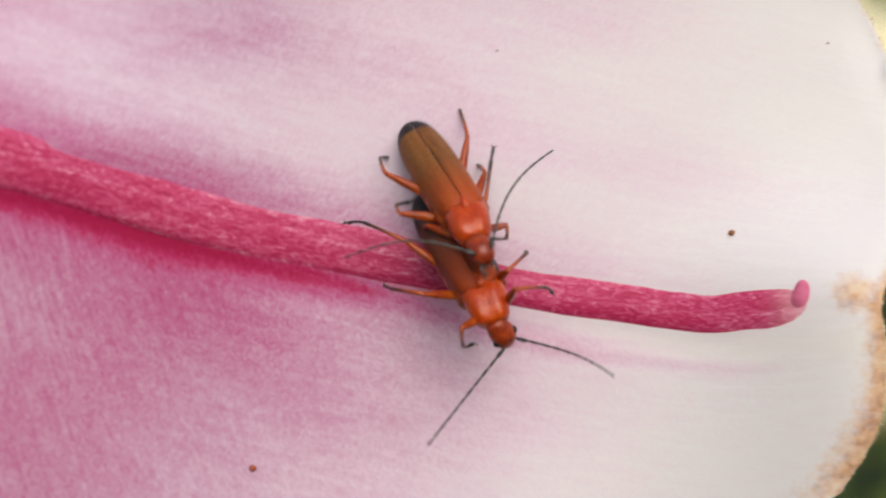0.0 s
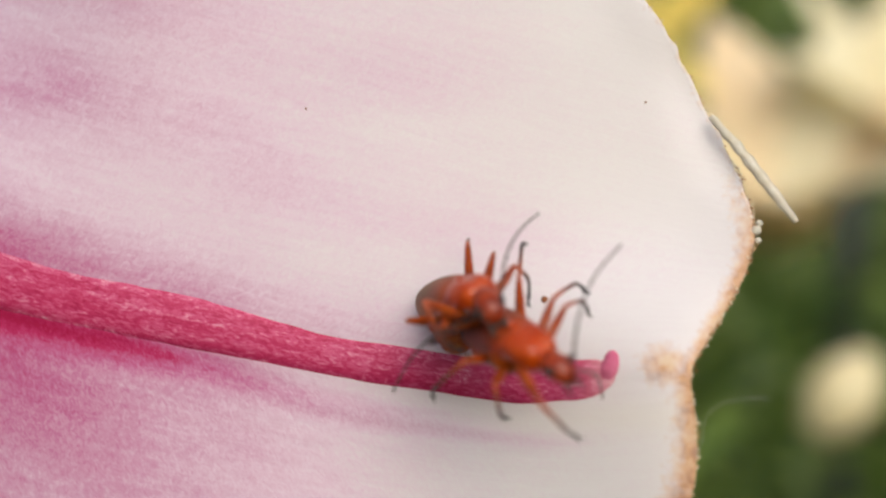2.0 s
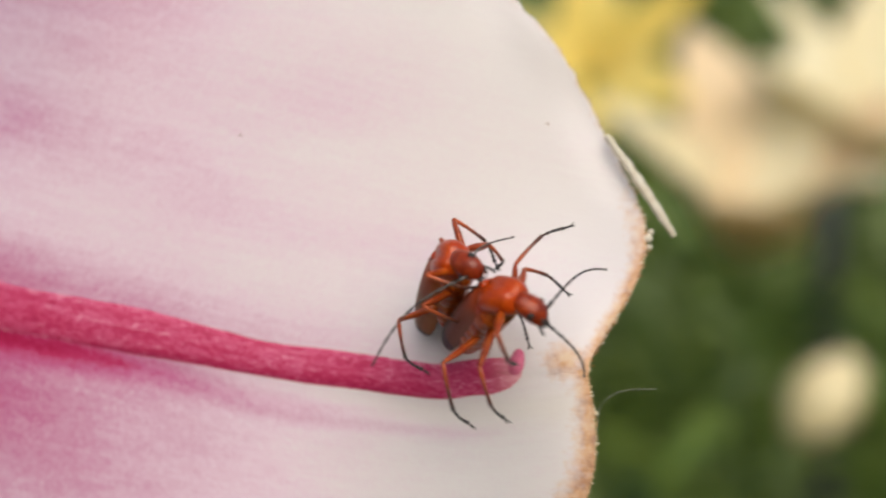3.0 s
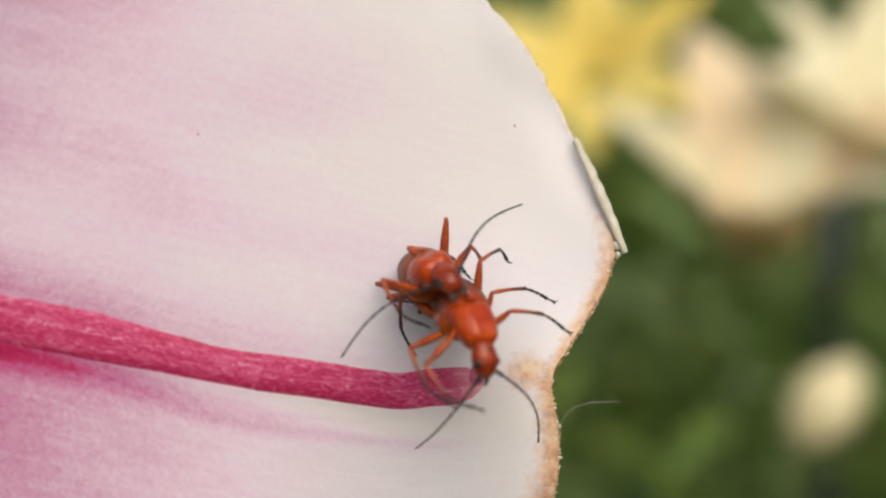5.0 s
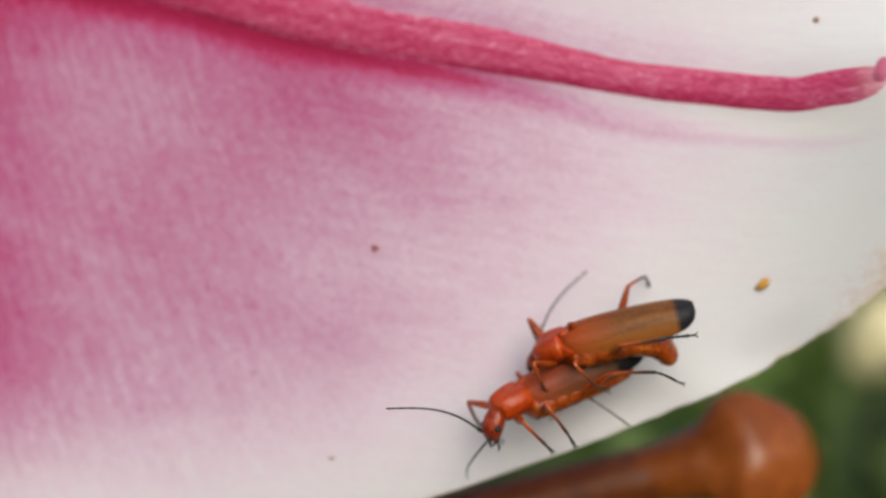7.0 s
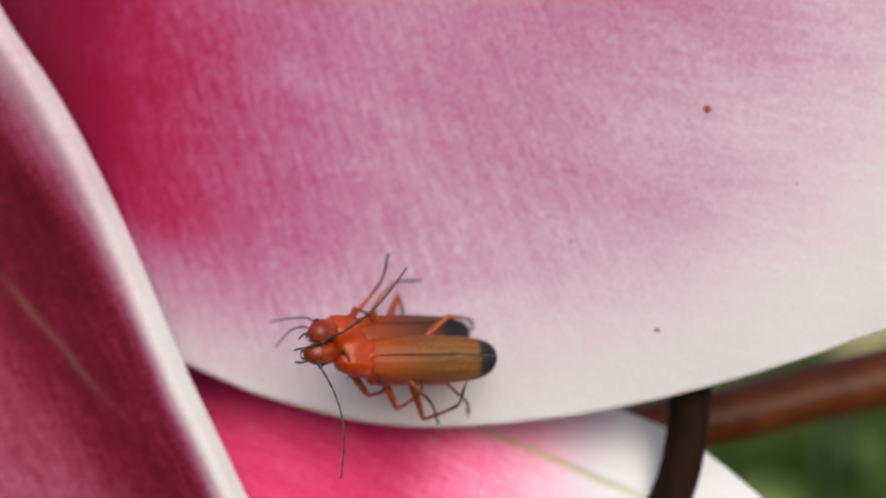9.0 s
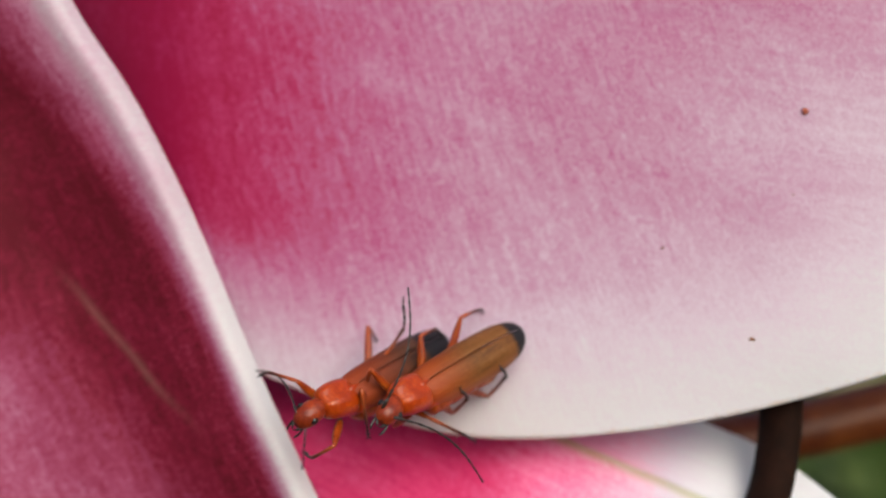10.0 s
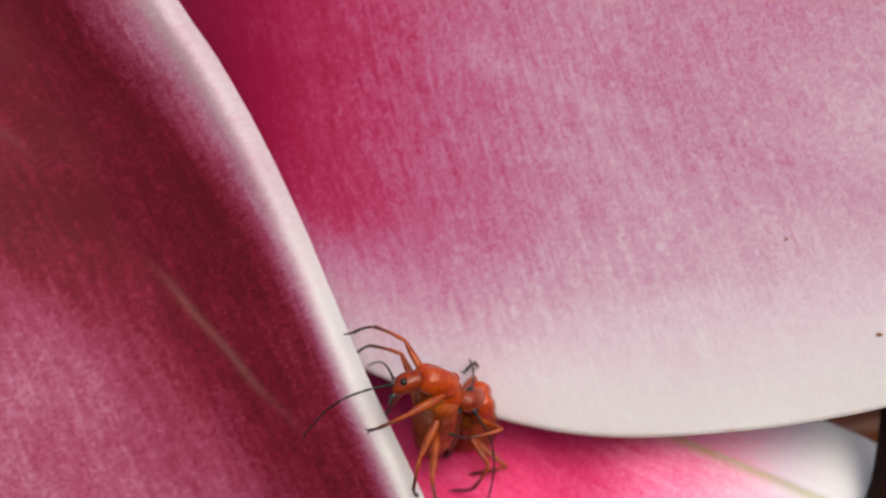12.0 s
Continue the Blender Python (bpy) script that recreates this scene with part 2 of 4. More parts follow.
CREAM_PETAL = soft_material("cream tepal", (0.84, 0.76, 0.50), (0.90, 0.87, 0.70), 22, 0.45, 0.4)
PEACH_PETAL = soft_material("peach tepal", (0.80, 0.60, 0.36), (0.88, 0.78, 0.58), 22, 0.45, 0.4)
YELLOW_PETAL = soft_material("yellow tepal", (0.86, 0.68, 0.13), (0.92, 0.82, 0.34), 22, 0.45, 0.4)
BUD_SKIN = soft_material("cream bud", (0.56, 0.46, 0.20), (0.82, 0.74, 0.50), 40, 0.45, 0.2)
SOIL = soft_material("garden soil and grass", (0.022, 0.030, 0.010), (0.07, 0.085, 0.026), 9, 0.9, 0.0, 0.01)


# ---- mesh helpers ----
def ease(u):
    u = min(max(u, 0.0), 1.0)
    return u * u * (3 - 2 * u)


def link(name, me, material, parent=None, label=""):
    me.materials.append(material)
    me.shade_smooth()
    ob = new(name, me)
    ob.parent = parent
    return tagged(ob, label)


def part(name, bm, material, parent=None, label=""):
    me = bpy.data.meshes.new(name)
    bm.to_mesh(me)
    bm.free()
    return link(name, me, material, parent, label)


def mesh_of(name, verts, faces):
    me = bpy.data.meshes.new(name)
    me.from_pydata(verts, [], faces)
    me.update()
    return me


def sheet(name, nu, nv, place, fields=()):
    """A grid mesh of place(i / nu, j / nv), each giving (x, y, z, u, v, fields...) in mm."""
    rows = [place(i / nu, j / nv) for i in range(nu + 1) for j in range(nv + 1)]
    faces = [(i * (nv + 1) + j, i * (nv + 1) + j + 1, (i + 1) * (nv + 1) + j + 1, (i + 1) * (nv + 1) + j) for i in range(nu) for j in range(nv)]
    me = mesh_of(name, [W(*r[:3]) for r in rows], faces)
    uv = me.uv_layers.new(name="UVMap")
    index = np.empty(len(me.loops), dtype=np.int32)
    me.loops.foreach_get("vertex_index", index)
    uv.data.foreach_set("uv", np.array([(r[3], r[4]) for r in rows], dtype=np.float32)[index].ravel())
    for k, field in enumerate(fields):
        a = me.attributes.new(field, "FLOAT", "POINT")
        a.data.foreach_set("value", np.array([r[5 + k] for r in rows], dtype=np.float32))
    return me


def smooth_line(points, n):
    """n + 1 points at even steps along a smooth line through the given ones."""
    p = [np.array(q, dtype=float) for q in points]
    p = [2 * p[0] - p[1], *p, 2 * p[-1] - p[-2]]
    fine = []
    for a, b, c, d in zip(p, p[1:], p[2:], p[3:]):
        for s in np.linspace(0, 1, 24, endpoint=False):
            fine.append(0.5 * (2 * b + (c - a) * s + (2 * a - 5 * b + 4 * c - d) * s * s + (3 * b - a - 3 * c + d) * s ** 3))
    fine = np.array([*fine, p[-2]])
    run = np.concatenate([[0], np.cumsum(np.linalg.norm(np.diff(fine, axis=0), axis=1))])
    at_ = np.linspace(0, run[-1], n + 1)
    return np.stack([np.interp(at_, run, fine[:, k]) for k in range(fine.shape[1])], axis=1)


def tube(points, radii, sides=10, flat=1.0, ends=True, scale=0.001, shift=(0, 0, 0)):
    """A round or flattened tube along points (mm), with its end caps rounded to a point."""
    pts = [np.array(p, dtype=float) for p in points]
    verts, faces = [], []
    side = None
    for i, p in enumerate(pts):
        d = pts[min(i + 1, len(pts) - 1)] - pts[max(i - 1, 0)]
        d = d / (np.linalg.norm(d) + 1e-12)
        if side is None:
            side = np.cross(d, (0.0, 0.0, 1.0) if abs(d[2]) < 0.9 else (1.0, 0.0, 0.0))
        side = side - d * (side @ d)
        side = side / np.linalg.norm(side)
        up = np.cross(side, d)
        for s in range(sides):
            a = 2 * math.pi * s / sides
            q = p + radii[i] * (math.cos(a) * side + flat * math.sin(a) * up)
            verts.append(tuple(q * scale + np.array(shift)))
    n = len(pts)
    for i in range(n - 1):
        for s in range(sides):
            faces.append((i * sides + s, i * sides + (s + 1) % sides, (i + 1) * sides + (s + 1) % sides, (i + 1) * sides + s))
    if ends:
        faces.append(tuple(range(sides))[::-1])
        faces.append(tuple((n - 1) * sides + s for s in range(sides)))
    return verts, faces


def joined(name, *pieces):
    verts, faces = [], []
    for v, f in pieces:
        k = len(verts)
        verts += v
        faces += [tuple(i + k for i in face) for face in f]
    me = mesh_of(name, verts, faces)
    return me


def loft(name, rings, sides=20, squareness=1.0):
    """A closed body along x from rings (x, half width, top, bottom, middle height, sideways)."""
    verts, faces = [], []
    for x, w, top, low, mid, off in rings:
        for s in range(sides):
            a = 2 * math.pi * s / sides
            c, h = math.cos(a), math.sin(a)
            c = math.copysign(abs(c) ** squareness, c)
            verts.append((x * 0.001, (off + w * c) * 0.001, (mid + (top - mid if h > 0 else mid - low) * h) * 0.001))
    n = len(rings)
    for i in range(n - 1):
        for s in range(sides):
            faces.append((i * sides + s, (i + 1) * sides + s, (i + 1) * sides + (s + 1) % sides, i * sides + (s + 1) % sides))
    faces.append(tuple(range(sides)))
    faces.append(tuple((n - 1) * sides + s for s in range(sides))[::-1])
    return mesh_of(name, verts, faces)


# ---- the lily ----
def lie(x, z):
    """How far back the big tepal's sheet lies at x, z."""
    y = -0.4 + 2.6 * ease((-16 - x) / 30) + 4 * ease((-44 - x) / 25) + 12 * ease((-51 - x) / 22)
    y -= 3.7 * math.exp(-(((x - 5.5) / 7.0) ** 2 + ((z + 4) / (3.8 if z > -4 else 13.0)) ** 2))
    y += 0.30 * max(z - 3, 0) ** 1.15 * ease((-x - 17) / 16)
    return y - 1.0 * math.exp(-(((x - 9) / 3) ** 2 + ((z - 2) / 4) ** 2))


UPPER = smooth_line([(-98, 20), (-85, 30), (-68, 33), (-50, 32), (-34, 29.5), (-20, 25.5), (-9, 20.5), (-1.5, 16.2), (3.0, 11.8), (5.7, 7.1), (7.2, 3.6), (7.5, 1.9), (7.1, 0.2), (5.9, -1.8), (4.7, -3.6), (4.6, -4.2)], 240)
LOWER = smooth_line([(-98, 16), (-88, 0), (-74, -13), (-60, -20.5), (-49, -24.1), (-44, -26.0), (-38, -27.2), (-32, -27.0), (-25, -25.7), (-17.5, -23.4), (-10, -20.6), (-4, -18.0), (0.5, -14.9), (3.3, -11.8), (4.6, -9.3), (4.9, -6.6), (4.6, -4.2)], 240)
SPINE = smooth_line([(-98, 18), (-75, 13.0), (-55, 7.6), (-35, 2.4), (-25, -0.3), (-17, -2.0), (-10, -3.55), (-3, -4.45), (0.5, -4.3), (3.0, -4.1), (4.6, -4.2)], 240)


def pigment_and_shade(x, z, d, rim):
    """How much red the skin holds, plus shade painted under the midrib: d mm from the midrib (below it negative), rim
    mm from the edge.
    """
    left = -x
    a = 0.03 + 0.16 * ease((left - 8) / 16) + 0.20 * ease((left - 18) / 16) + 0.32 * ease((left - 30) / 21) + 0.18 * ease((left - 43) / 13)
    if d < 0:
        a += 0.09 * ease((left - 8) / 12) * (1 - ease((left - 30) / 10))
        a += 0.13 * ease((left - 2) / 12) * (1 - ease((left - 26) / 10)) * math.exp(-((d + 5.5) / 4.5) ** 2)
    if d > 0:
        a *= 0.36 + 0.46 * ease((left - 38) / 28)
        a += 0.10 * math.exp(-((d - 14) / 7) ** 2) * ease((left - 2) / 20)
        a += 0.06 * ease((left + 6) / 14) * ease((d - 2) / 6)
        a += 0.17 * max(noise.noise((x * 0.09, z * 0.26 + x * 0.03, 11.0)) + 0.12, 0.0) * ease((left + 4) / 16) * ease((d - 2) / 6)
    edge = 4.5 + 2.5 * ease((left - 20) / 14) - 4.6 * ease((left - 33) / 12)
    inward = min(max((rim - 0.3) / (edge + 5.0), 0.0), 1.0)
    a *= 0.10 + 0.12 * ease((left - 38) / 10) + 0.45 * inward + 0.45 * ease(inward)
    if d > 0:
        a += (0.17 + 0.28 * ease((left - 4) / 22)) * math.exp(-(max(d - 1.0, 0) / 2.5) ** 2) * ease((left + 1) / 10)
    else:
        # bands below the rib: pink skin, and the rib's shade painted as more red
        far = 1 - 0.4 * ease((left - 16) / 10)
        a += 0.24 * far * math.exp(-((d + 1.4) / 0.8) ** 2) * ease((left - 7) / 18)
        a += 0.30 * math.exp(-((d + 1.6) / 0.5) ** 2) * ease((left - 11) / 9)
        a += 0.20 * far * math.exp(-((d + 2.3) / 0.6) ** 2) * ease((left - 0) / 13)
        a += 0.15 * math.exp(-(max(-d - 2.0, 0) / 3.0) ** 2) * ease((left - 4) / 22)
        a += 0.13 * math.exp(-((d + 2.9) / 0.35) ** 2) * ease((left + 2) / 4) * (1 - ease((left - 8) / 8))
    return a


NW = 66


def tepal_spot(s, w):
    i = min(int(s * 240 + 1e-6), 239)
    f = s * 240 - i
    j = w * 2 * NW - NW
    rib = SPINE[i] * (1 - f) + SPINE[i + 1] * f
    line = UPPER if j >= 0 else LOWER
    edge = line[i] * (1 - f) + line[i + 1] * f
    q = abs(j) / NW
    q = 0.35 * q + 0.65 * q ** 1.6
    q = 1 - (1 - q) ** 1.25
    x, z = rib + (edge - rib) * q
    run = float(np.linalg.norm(edge - rib))
    d = run * q * (1 if j >= 0 else -1)
    rim = run * (1 - q)
    fray = math.exp(-(rim / 0.7) ** 2) * ease((x + 16) / 14)
    wob = noise.noise((x * 1.9, z * 1.9, 3.0)) * 0.16 + noise.noise((x * 5.5, z * 5.5, 9.0)) * 0.10
    out = (edge - rib) / (run + 1e-9)
    x, z = x + out[0] * wob * fray, z + out[1] * wob * fray
    fade = ease((2.5 - x) / 5)
    y = lie(x, z)
    y += 0.12 * math.exp(-((d + 1.7) / 1.0) ** 2) * fade
    y += 0.10 * noise.noise((x * 0.16, z * 0.22, 5.0)) + 0.02 * noise.noise((x * 0.8, z * 2.2, 1.0))
    y += (0.25 + 0.45 * ease((x + 20) / 12)) * math.exp(-(rim / 1.6) ** 2) * (0.35 + noise.noise((x * 0.22, z * 0.22, 8.0))) * ease((x + 90) / 30)
    brown = 0.98 * math.exp(-(rim / (1.0 + 0.45 * ease((1 - z) / 4))) ** 2) * ease((6.5 - z) / 6) * ease((x + 4) / 6) * (1 - 0.5 * ease((-10 - z) / 4))
    brown = max(brown, 0.9 * math.exp(-(((x - 3.7) / 1.05) ** 2 + ((z + 3.6) / 0.9) ** 2)), 0.34 * math.exp(-(rim / 0.35) ** 2))
    warm = 0.75 * ease((x + 9) / 8) * math.exp(-((d + 1.9) / 0.9) ** 2) * (d < 0) + 0.22 * ease((x + 14) / 16) * ease(z / 6)
    warm += 0.2 * math.exp(-(((x + 40) / 12) ** 2)) * math.exp(-(rim / 4) ** 2) * (d < 0)
    return (x, y, z, s * 120, d, pigment_and_shade(x, z, d, rim), brown, min(warm, 1.0), ease((-x - 16) / 18) * (d < 0))


def big_tepal():
    me = sheet("tepal", 240, 2 * NW, tepal_spot, ("pigment_and_shade", "brown", "cream", "fan"))
    ob = link("tepal", me, MAIN_PETAL, lily, "white tepal blushing pink, with a withered brown tip")
    thick = ob.modifiers.new("thickness", "SOLIDIFY")
    thick.thickness, thick.offset = 0.00035, 0.0
    return ob


def midrib(tepal):
    """The raised red rib that ends in a small pale hook."""
    line = smooth_line([(-98, 18), (-75, 13.0), (-55, 7.6), (-35, 2.55), (-25, -0.2), (-17, -1.95), (-10, -3.45), (-3, -4.38), (-0.4, -4.36), (0.9, -4.25), (1.6, -4.12), (2.1, -3.98)], 200)

    def place(s, w):
        i = min(int(round(s * 200)), 200)
        x, z = line[i]
        tangent = line[min(i + 1, 200)] - line[max(i - 1, 0)]
        tangent = tangent / np.linalg.norm(tangent)
        a = (w - 0.5) * math.radians(236)
        k = 200 - i
        r = (1.03 + 0.42 * ease((-x - 9) / 15)) * (0.80 + 0.20 * ease(k / 5.0)) * math.sqrt(min(1.0, 0.04 + k / 1.8))
        r *= 1 + 0.03 * noise.noise((x * 0.7, w * 2, 0))
        side = math.sin(a) * r
        rise = (math.copysign(abs(math.cos(a)) ** 0.7, math.cos(a)) - 0.35) * min(r, 1.1) * 0.45
        px, pz = x - tangent[1] * side, z + tangent[0] * side
        return (px, lie(x, z) - rise, pz, x, side * 1.3, 0.6 * ease((4.5 - k) / 4.5))

    hook = smooth_line([(1.25, -4.5), (1.42, -4.0), (1.6, -3.5), (1.62, -3.0)], 14)
    v, f = tube([(x, lie(x, z) + 0.10 + 0.6 * (1 - ease(k / 7)), z) for k, (x, z) in enumerate(hook)], [0.48 * math.sqrt(1 - (k / 14.3) ** 4) for k in range(15)], 16, 1.0, True, 0.001, (0, 0, 0.9))
    link("rib_hook", mesh_of("rib_hook", v, f), HOOK, tepal, "small pale rose hook where the midrib ends")
    me = sheet("midrib", 200, 18, place, ("cream",))
    return link("midrib", me, RIB, tepal, "raised crimson midrib flecked with white")


def side_tepal():
    """The neighbouring tepal, folded forward over the big one; its white rim curls to the light."""
    edge = smooth_line([(-74, 26), (-66.1, 10), (-60.8, 0.0), (-56.95, -7.0), (-54.8, -10.2), (-52.72, -13.8), (-50.8, -17.8), (-49.0, -22.0), (-47.6, -25.2), (-45.8, -28.9), (-43.0, -35), (-40, -44), (-40, -56)], 300)

    def place(s, w):
        i = min(int(round(s * 300)), 300)
        x0, z0 = edge[i]
        b = 34 * (0.4 * w + 0.6 * w * w)
        wide = 1.25 - 0.75 * ease((s - 0.30) / 0.35)
        x, z = x0 - b * 0.93, z0 - b * 0.36
        y = 0.3 - 0.35 * math.exp(-((b - 0.5) / 0.8) ** 2) + 2.6 * ease((b - 0.2) / 8.0) - 1.6 * ease((b - 9.5) / 12)
        y += 0.8 * math.exp(-(b / 0.35) ** 2)
        y += 0.15 * noise.noise((x * 0.3, z * 0.3, 2.0)) + 0.05 * noise.noise((x, z * 0.5, 7.0))
        rib = b - 5.9 + 35 * (s - 0.585)
        pale = math.exp(-((rib + 0.25 * noise.noise((s * 30, 0, 0))) / 0.2) ** 2) * 0.3 * ease(0.35 + 1.9 * noise.noise((s * 11.0, 4.0, 1.0)))
        # from the pale rim into reds that also carry the tepal's shade
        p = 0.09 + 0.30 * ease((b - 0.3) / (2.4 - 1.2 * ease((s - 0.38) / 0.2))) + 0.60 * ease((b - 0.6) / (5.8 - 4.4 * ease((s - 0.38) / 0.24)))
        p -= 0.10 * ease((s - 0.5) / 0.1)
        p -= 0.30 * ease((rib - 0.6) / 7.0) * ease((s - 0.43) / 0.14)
        return (x, y, z, s * 95, b, p, 0.0, pale, 0.0)

    me = sheet("tepal", 300, 170, place, ("pigment_and_shade", "brown", "cream", "fan"))
    ob = link("tepal", me, SHADE_PETAL, lily, "crimson tepal darkened for its shade, with a curled white rim")
    thick = ob.modifiers.new("thickness", "SOLIDIFY")
    thick.thickness, thick.offset = 0.00035, 0.0
    return ob


def low_tepal():
    """The tepal behind and below, crimson at its throat and white at its end."""
    def spot(a, c):
        s = a / 58
        half = 11.0 * ease((52 - a) / 12) ** 0.6 + 0.05
        near = ease((31 - a) / 6)
        x = -62 + a * 0.90 + c * half * 0.12
        z = -16.4 - a * 0.355 + c * half * (0.27 if c > 0 else 0.8)
        y = 5.0 + 1.7 * s + 0.7 * (z + 25) + c * half * 0.08 + 0.3 * c * c + 1.6 * ease((-43 - x) / 10) + 2.2 * near + 0.5 * ease((a - 36) / 9)
        return x, y, z, half

    def place(s, w):
        s = 0.12 + 0.775 * s
        a, c = s * 58, (w - 0.5) * 2
        x, y, z, half = spot(a, c)
        p = 0.86 - 0.36 * ease((s - 0.44) / 0.15) - 0.48 * ease((s - 0.56) / 0.13)
        p *= 1 - 0.9 * ease((abs(c) - 0.75) / 0.25) * ease((s - 0.5) / 0.2)
        off = c * half + 0.12 * noise.noise((a * 0.5, 0, 0))
        olive = 0.95 * 0.8 * math.exp(-(off / 0.27) ** 2) * ease((46 - a) / 8)
        return (x, y - 0.15 * math.exp(-(off / 0.5) ** 2), z, a, c * half, p, 0.0, olive, 0.0)

    me = sheet("tepal", 110, 130, place, ("pigment_and_shade", "brown", "cream", "fan"))
    ob = link("tepal", me, PINK_PETAL, lily, "bright pink tepal whitening towards its end, with an olive rib")
    thick = ob.modifiers.new("thickness", "SOLIDIFY")
    thick.thickness, thick.offset = 0.0004, 0.0
    return ob


lily = new("lily_flower")
lily.empty_display_size = 0.02
tagged(lily, "large pink and white lily flower with a crimson midrib", "flower")
tepal_main = big_tepal()
midrib(tepal_main)
side_tepal()
low_tepal()


def pistil():
    line = smooth_line([(-70, 12, -23), (-50, 15, -30), (-34, 16.5, -30.9), (-21, 17, -29.1), (-10, 17.3, -26.5), (-1.5, 17.6, -24.9)], 60)
    v, f = tube(line, [1.5 + 0.3 * k / 60 for k in range(61)], 16, 1.0, True, 0.001, (0, 0, 0.9))
    style = link("style", mesh_of("style", v, f), STYLE, lily, "rust brown style")
    # the style flares into a broad three-lobed cap, its edge rolled back
    way, face = Vector((0.98, 0.02, 0.14)).normalized(), Vector((0.60, -0.68, 0.30)).normalized()
    centre = smooth_line([(-10, 17.35, -26.5), (-6, 17.45, -25.6), (-3.2, 17.3, -25.0), (-1.2, 16.7, -24.6), (0.2, 15.8, -24.3), (0.8, 15.4, -24.1)], 22)
    swell = smooth_line([(0, 1.7), (5, 1.85), (9, 2.2), (13, 2.9), (16, 3.5), (18, 3.8), (19.5, 3.65), (20.6, 3.0), (21.4, 1.9), (22, 0.15)], 200)
    verts, faces = [], []
    for i in range(23):
        u = ease((i - 6) / 12)
        axis = (way * (1 - u) + face * u).normalized()
        side = axis.cross(Vector((0, 1, 0))).normalized()
        up = side.cross(axis)
        r = float(np.interp(i, swell[:, 0], swell[:, 1]))
        for k in range(36):
            a = 2 * math.pi * k / 36
            lobe = math.cos(3 * a + 0.6)
            q = r * (1 + 0.16 * lobe * ease((i - 8) / 8)) * (1 + 0.04 * noise.noise((math.cos(a) * 2, math.sin(a) * 2, i * 0.3)))
            p = Vector(centre[i]) - axis * (0.5 * (0.4 + lobe) * ease((i - 12) / 5) * (r / 4.5)) + (side * math.cos(a) + up * math.sin(a)) * q
            verts.append(W(*p))
    for i in range(22):
        for k in range(36):
            faces.append((i * 36 + k, i * 36 + (k + 1) % 36, (i + 1) * 36 + (k + 1) % 36, (i + 1) * 36 + k))
    faces.append(tuple(22 * 36 + k for k in range(36)))
    link("stigma", mesh_of("stigma", verts, faces), STIGMA, style, "rusty amber three-lobed stigma")


def stamen():
    line = smooth_line([(-44, -5, -60), (-33, -2.5, -45), (-25.2, 1.2, -34.0)], 24)
    v, f = tube(line, [0.8] * 25, 10, 1.0, True, 0.001, (0, 0, 0.9))
    fil = link("filament", mesh_of("filament", v, f), PALE_GREEN, lily, "pale green filament")
    line = smooth_line([(-27.2, 0.3, -36.6), (-25.4, 1.1, -33.2), (-23.8, 1.7, -30.1), (-23.2, 2.05, -27.4), (-23.0, 2.2, -24.6), (-23.1, 2.3, -22.0)], 30)
    r = [1.2 * min(1, 0.35 + 3.2 * min(k, 30 - k) / 30) for k in range(31)]
    v, f = tube(line, r, 14, 0.75, True, 0.001, (0, 0, 0.9))
    link("anther", mesh_of("anther", v, f), ANTHER, fil, "dark brown anther")


pistil()
stamen()


def stalk():
    """The flower's base and the leafy stalk that carries it up from the ground."""
    line = smooth_line([(-100, 9, 18), (-108, 14, 17), (-118, 30, 4), (-124, 44, -40), (-126, 50, -160), (-130, 60, -420), (-134, 66, -904)], 60)
    r = [2.0 + 5.0 * math.exp(-((k - 2) / 3.0) ** 2) + 2.4 * ease(k / 60) for k in range(61)]
    v, f = tube(line, r, 14, 1.0, True, 0.001, (0, 0, 0.9))
    link("stalk", mesh_of("stalk", v, f), STEM_GREEN, lily, "green stalk")


stalk()


def strip():
    """A shred of dry skin that peels from the rim, and a bead beside it."""
    def place(s, w):
        c = (w - 0.5) * 2
        half = 0.04 + 0.14 * math.sin(math.pi * min(s * 0.95, 1)) ** 0.7 * (1 + 0.5 * noise.noise((s * 14, 0, 6)))
        x = 3.1 * s + c * half * 0.75 + 0.05 * noise.noise((s * 9, c, 0))
        z = -4.2 * s - 0.5 * s * s + c * half * 0.6 + 0.05 * noise.noise((s * 9, c, 4))
        return (x, -1.1 * s + 0.12 * c * c + 0.06 * noise.noise((s * 12, c * 2, 2)), z - 900, s, c)

    ob = link("peeling_strip", sheet("peeling_strip", 30, 6, place), DRY, tepal_main, "peeling pale dry skin")
    thick = ob.modifiers.new("thickness", "SOLIDIFY")
    thick.thickness = 0.00008
    for x, z, r in ((7.58, 1.9, 0.22), (7.72, 2.2, 0.15), (7.64, 1.5, 0.13), (7.42, 2.45, 0.11)):
        path = [(x + r * q, lie(x, z) - 0.05, z) for q in np.linspace(-0.97, 0.97, 9)]
        v, f = tube(path, [r * math.sqrt(max(1 - q * q, 0.02)) for q in np.linspace(-0.97, 0.97, 9)], 10, 1.0, True, 0.001, (0, 0, 0.9))
        link("dry_bead", mesh_of("dry_bead", v, f), DRY, tepal_main, "pale dry bead on the rim")
    line = smooth_line([(4.9, -5.2, -6.6), (5.0, -5.4, -5.6), (5.4, -5.8, -5.0), (6.2, -6.0, -4.7), (7.4, -6.2, -4.65)], 30)
    v, f = tube(line, [0.009] * 31, 6, 1.0, True, 0.001, (0, 0, 0.9))
    link("thread", mesh_of("thread", v, f), THREAD, tepal_main, "fine pale thread")
    return ob


shred = strip()


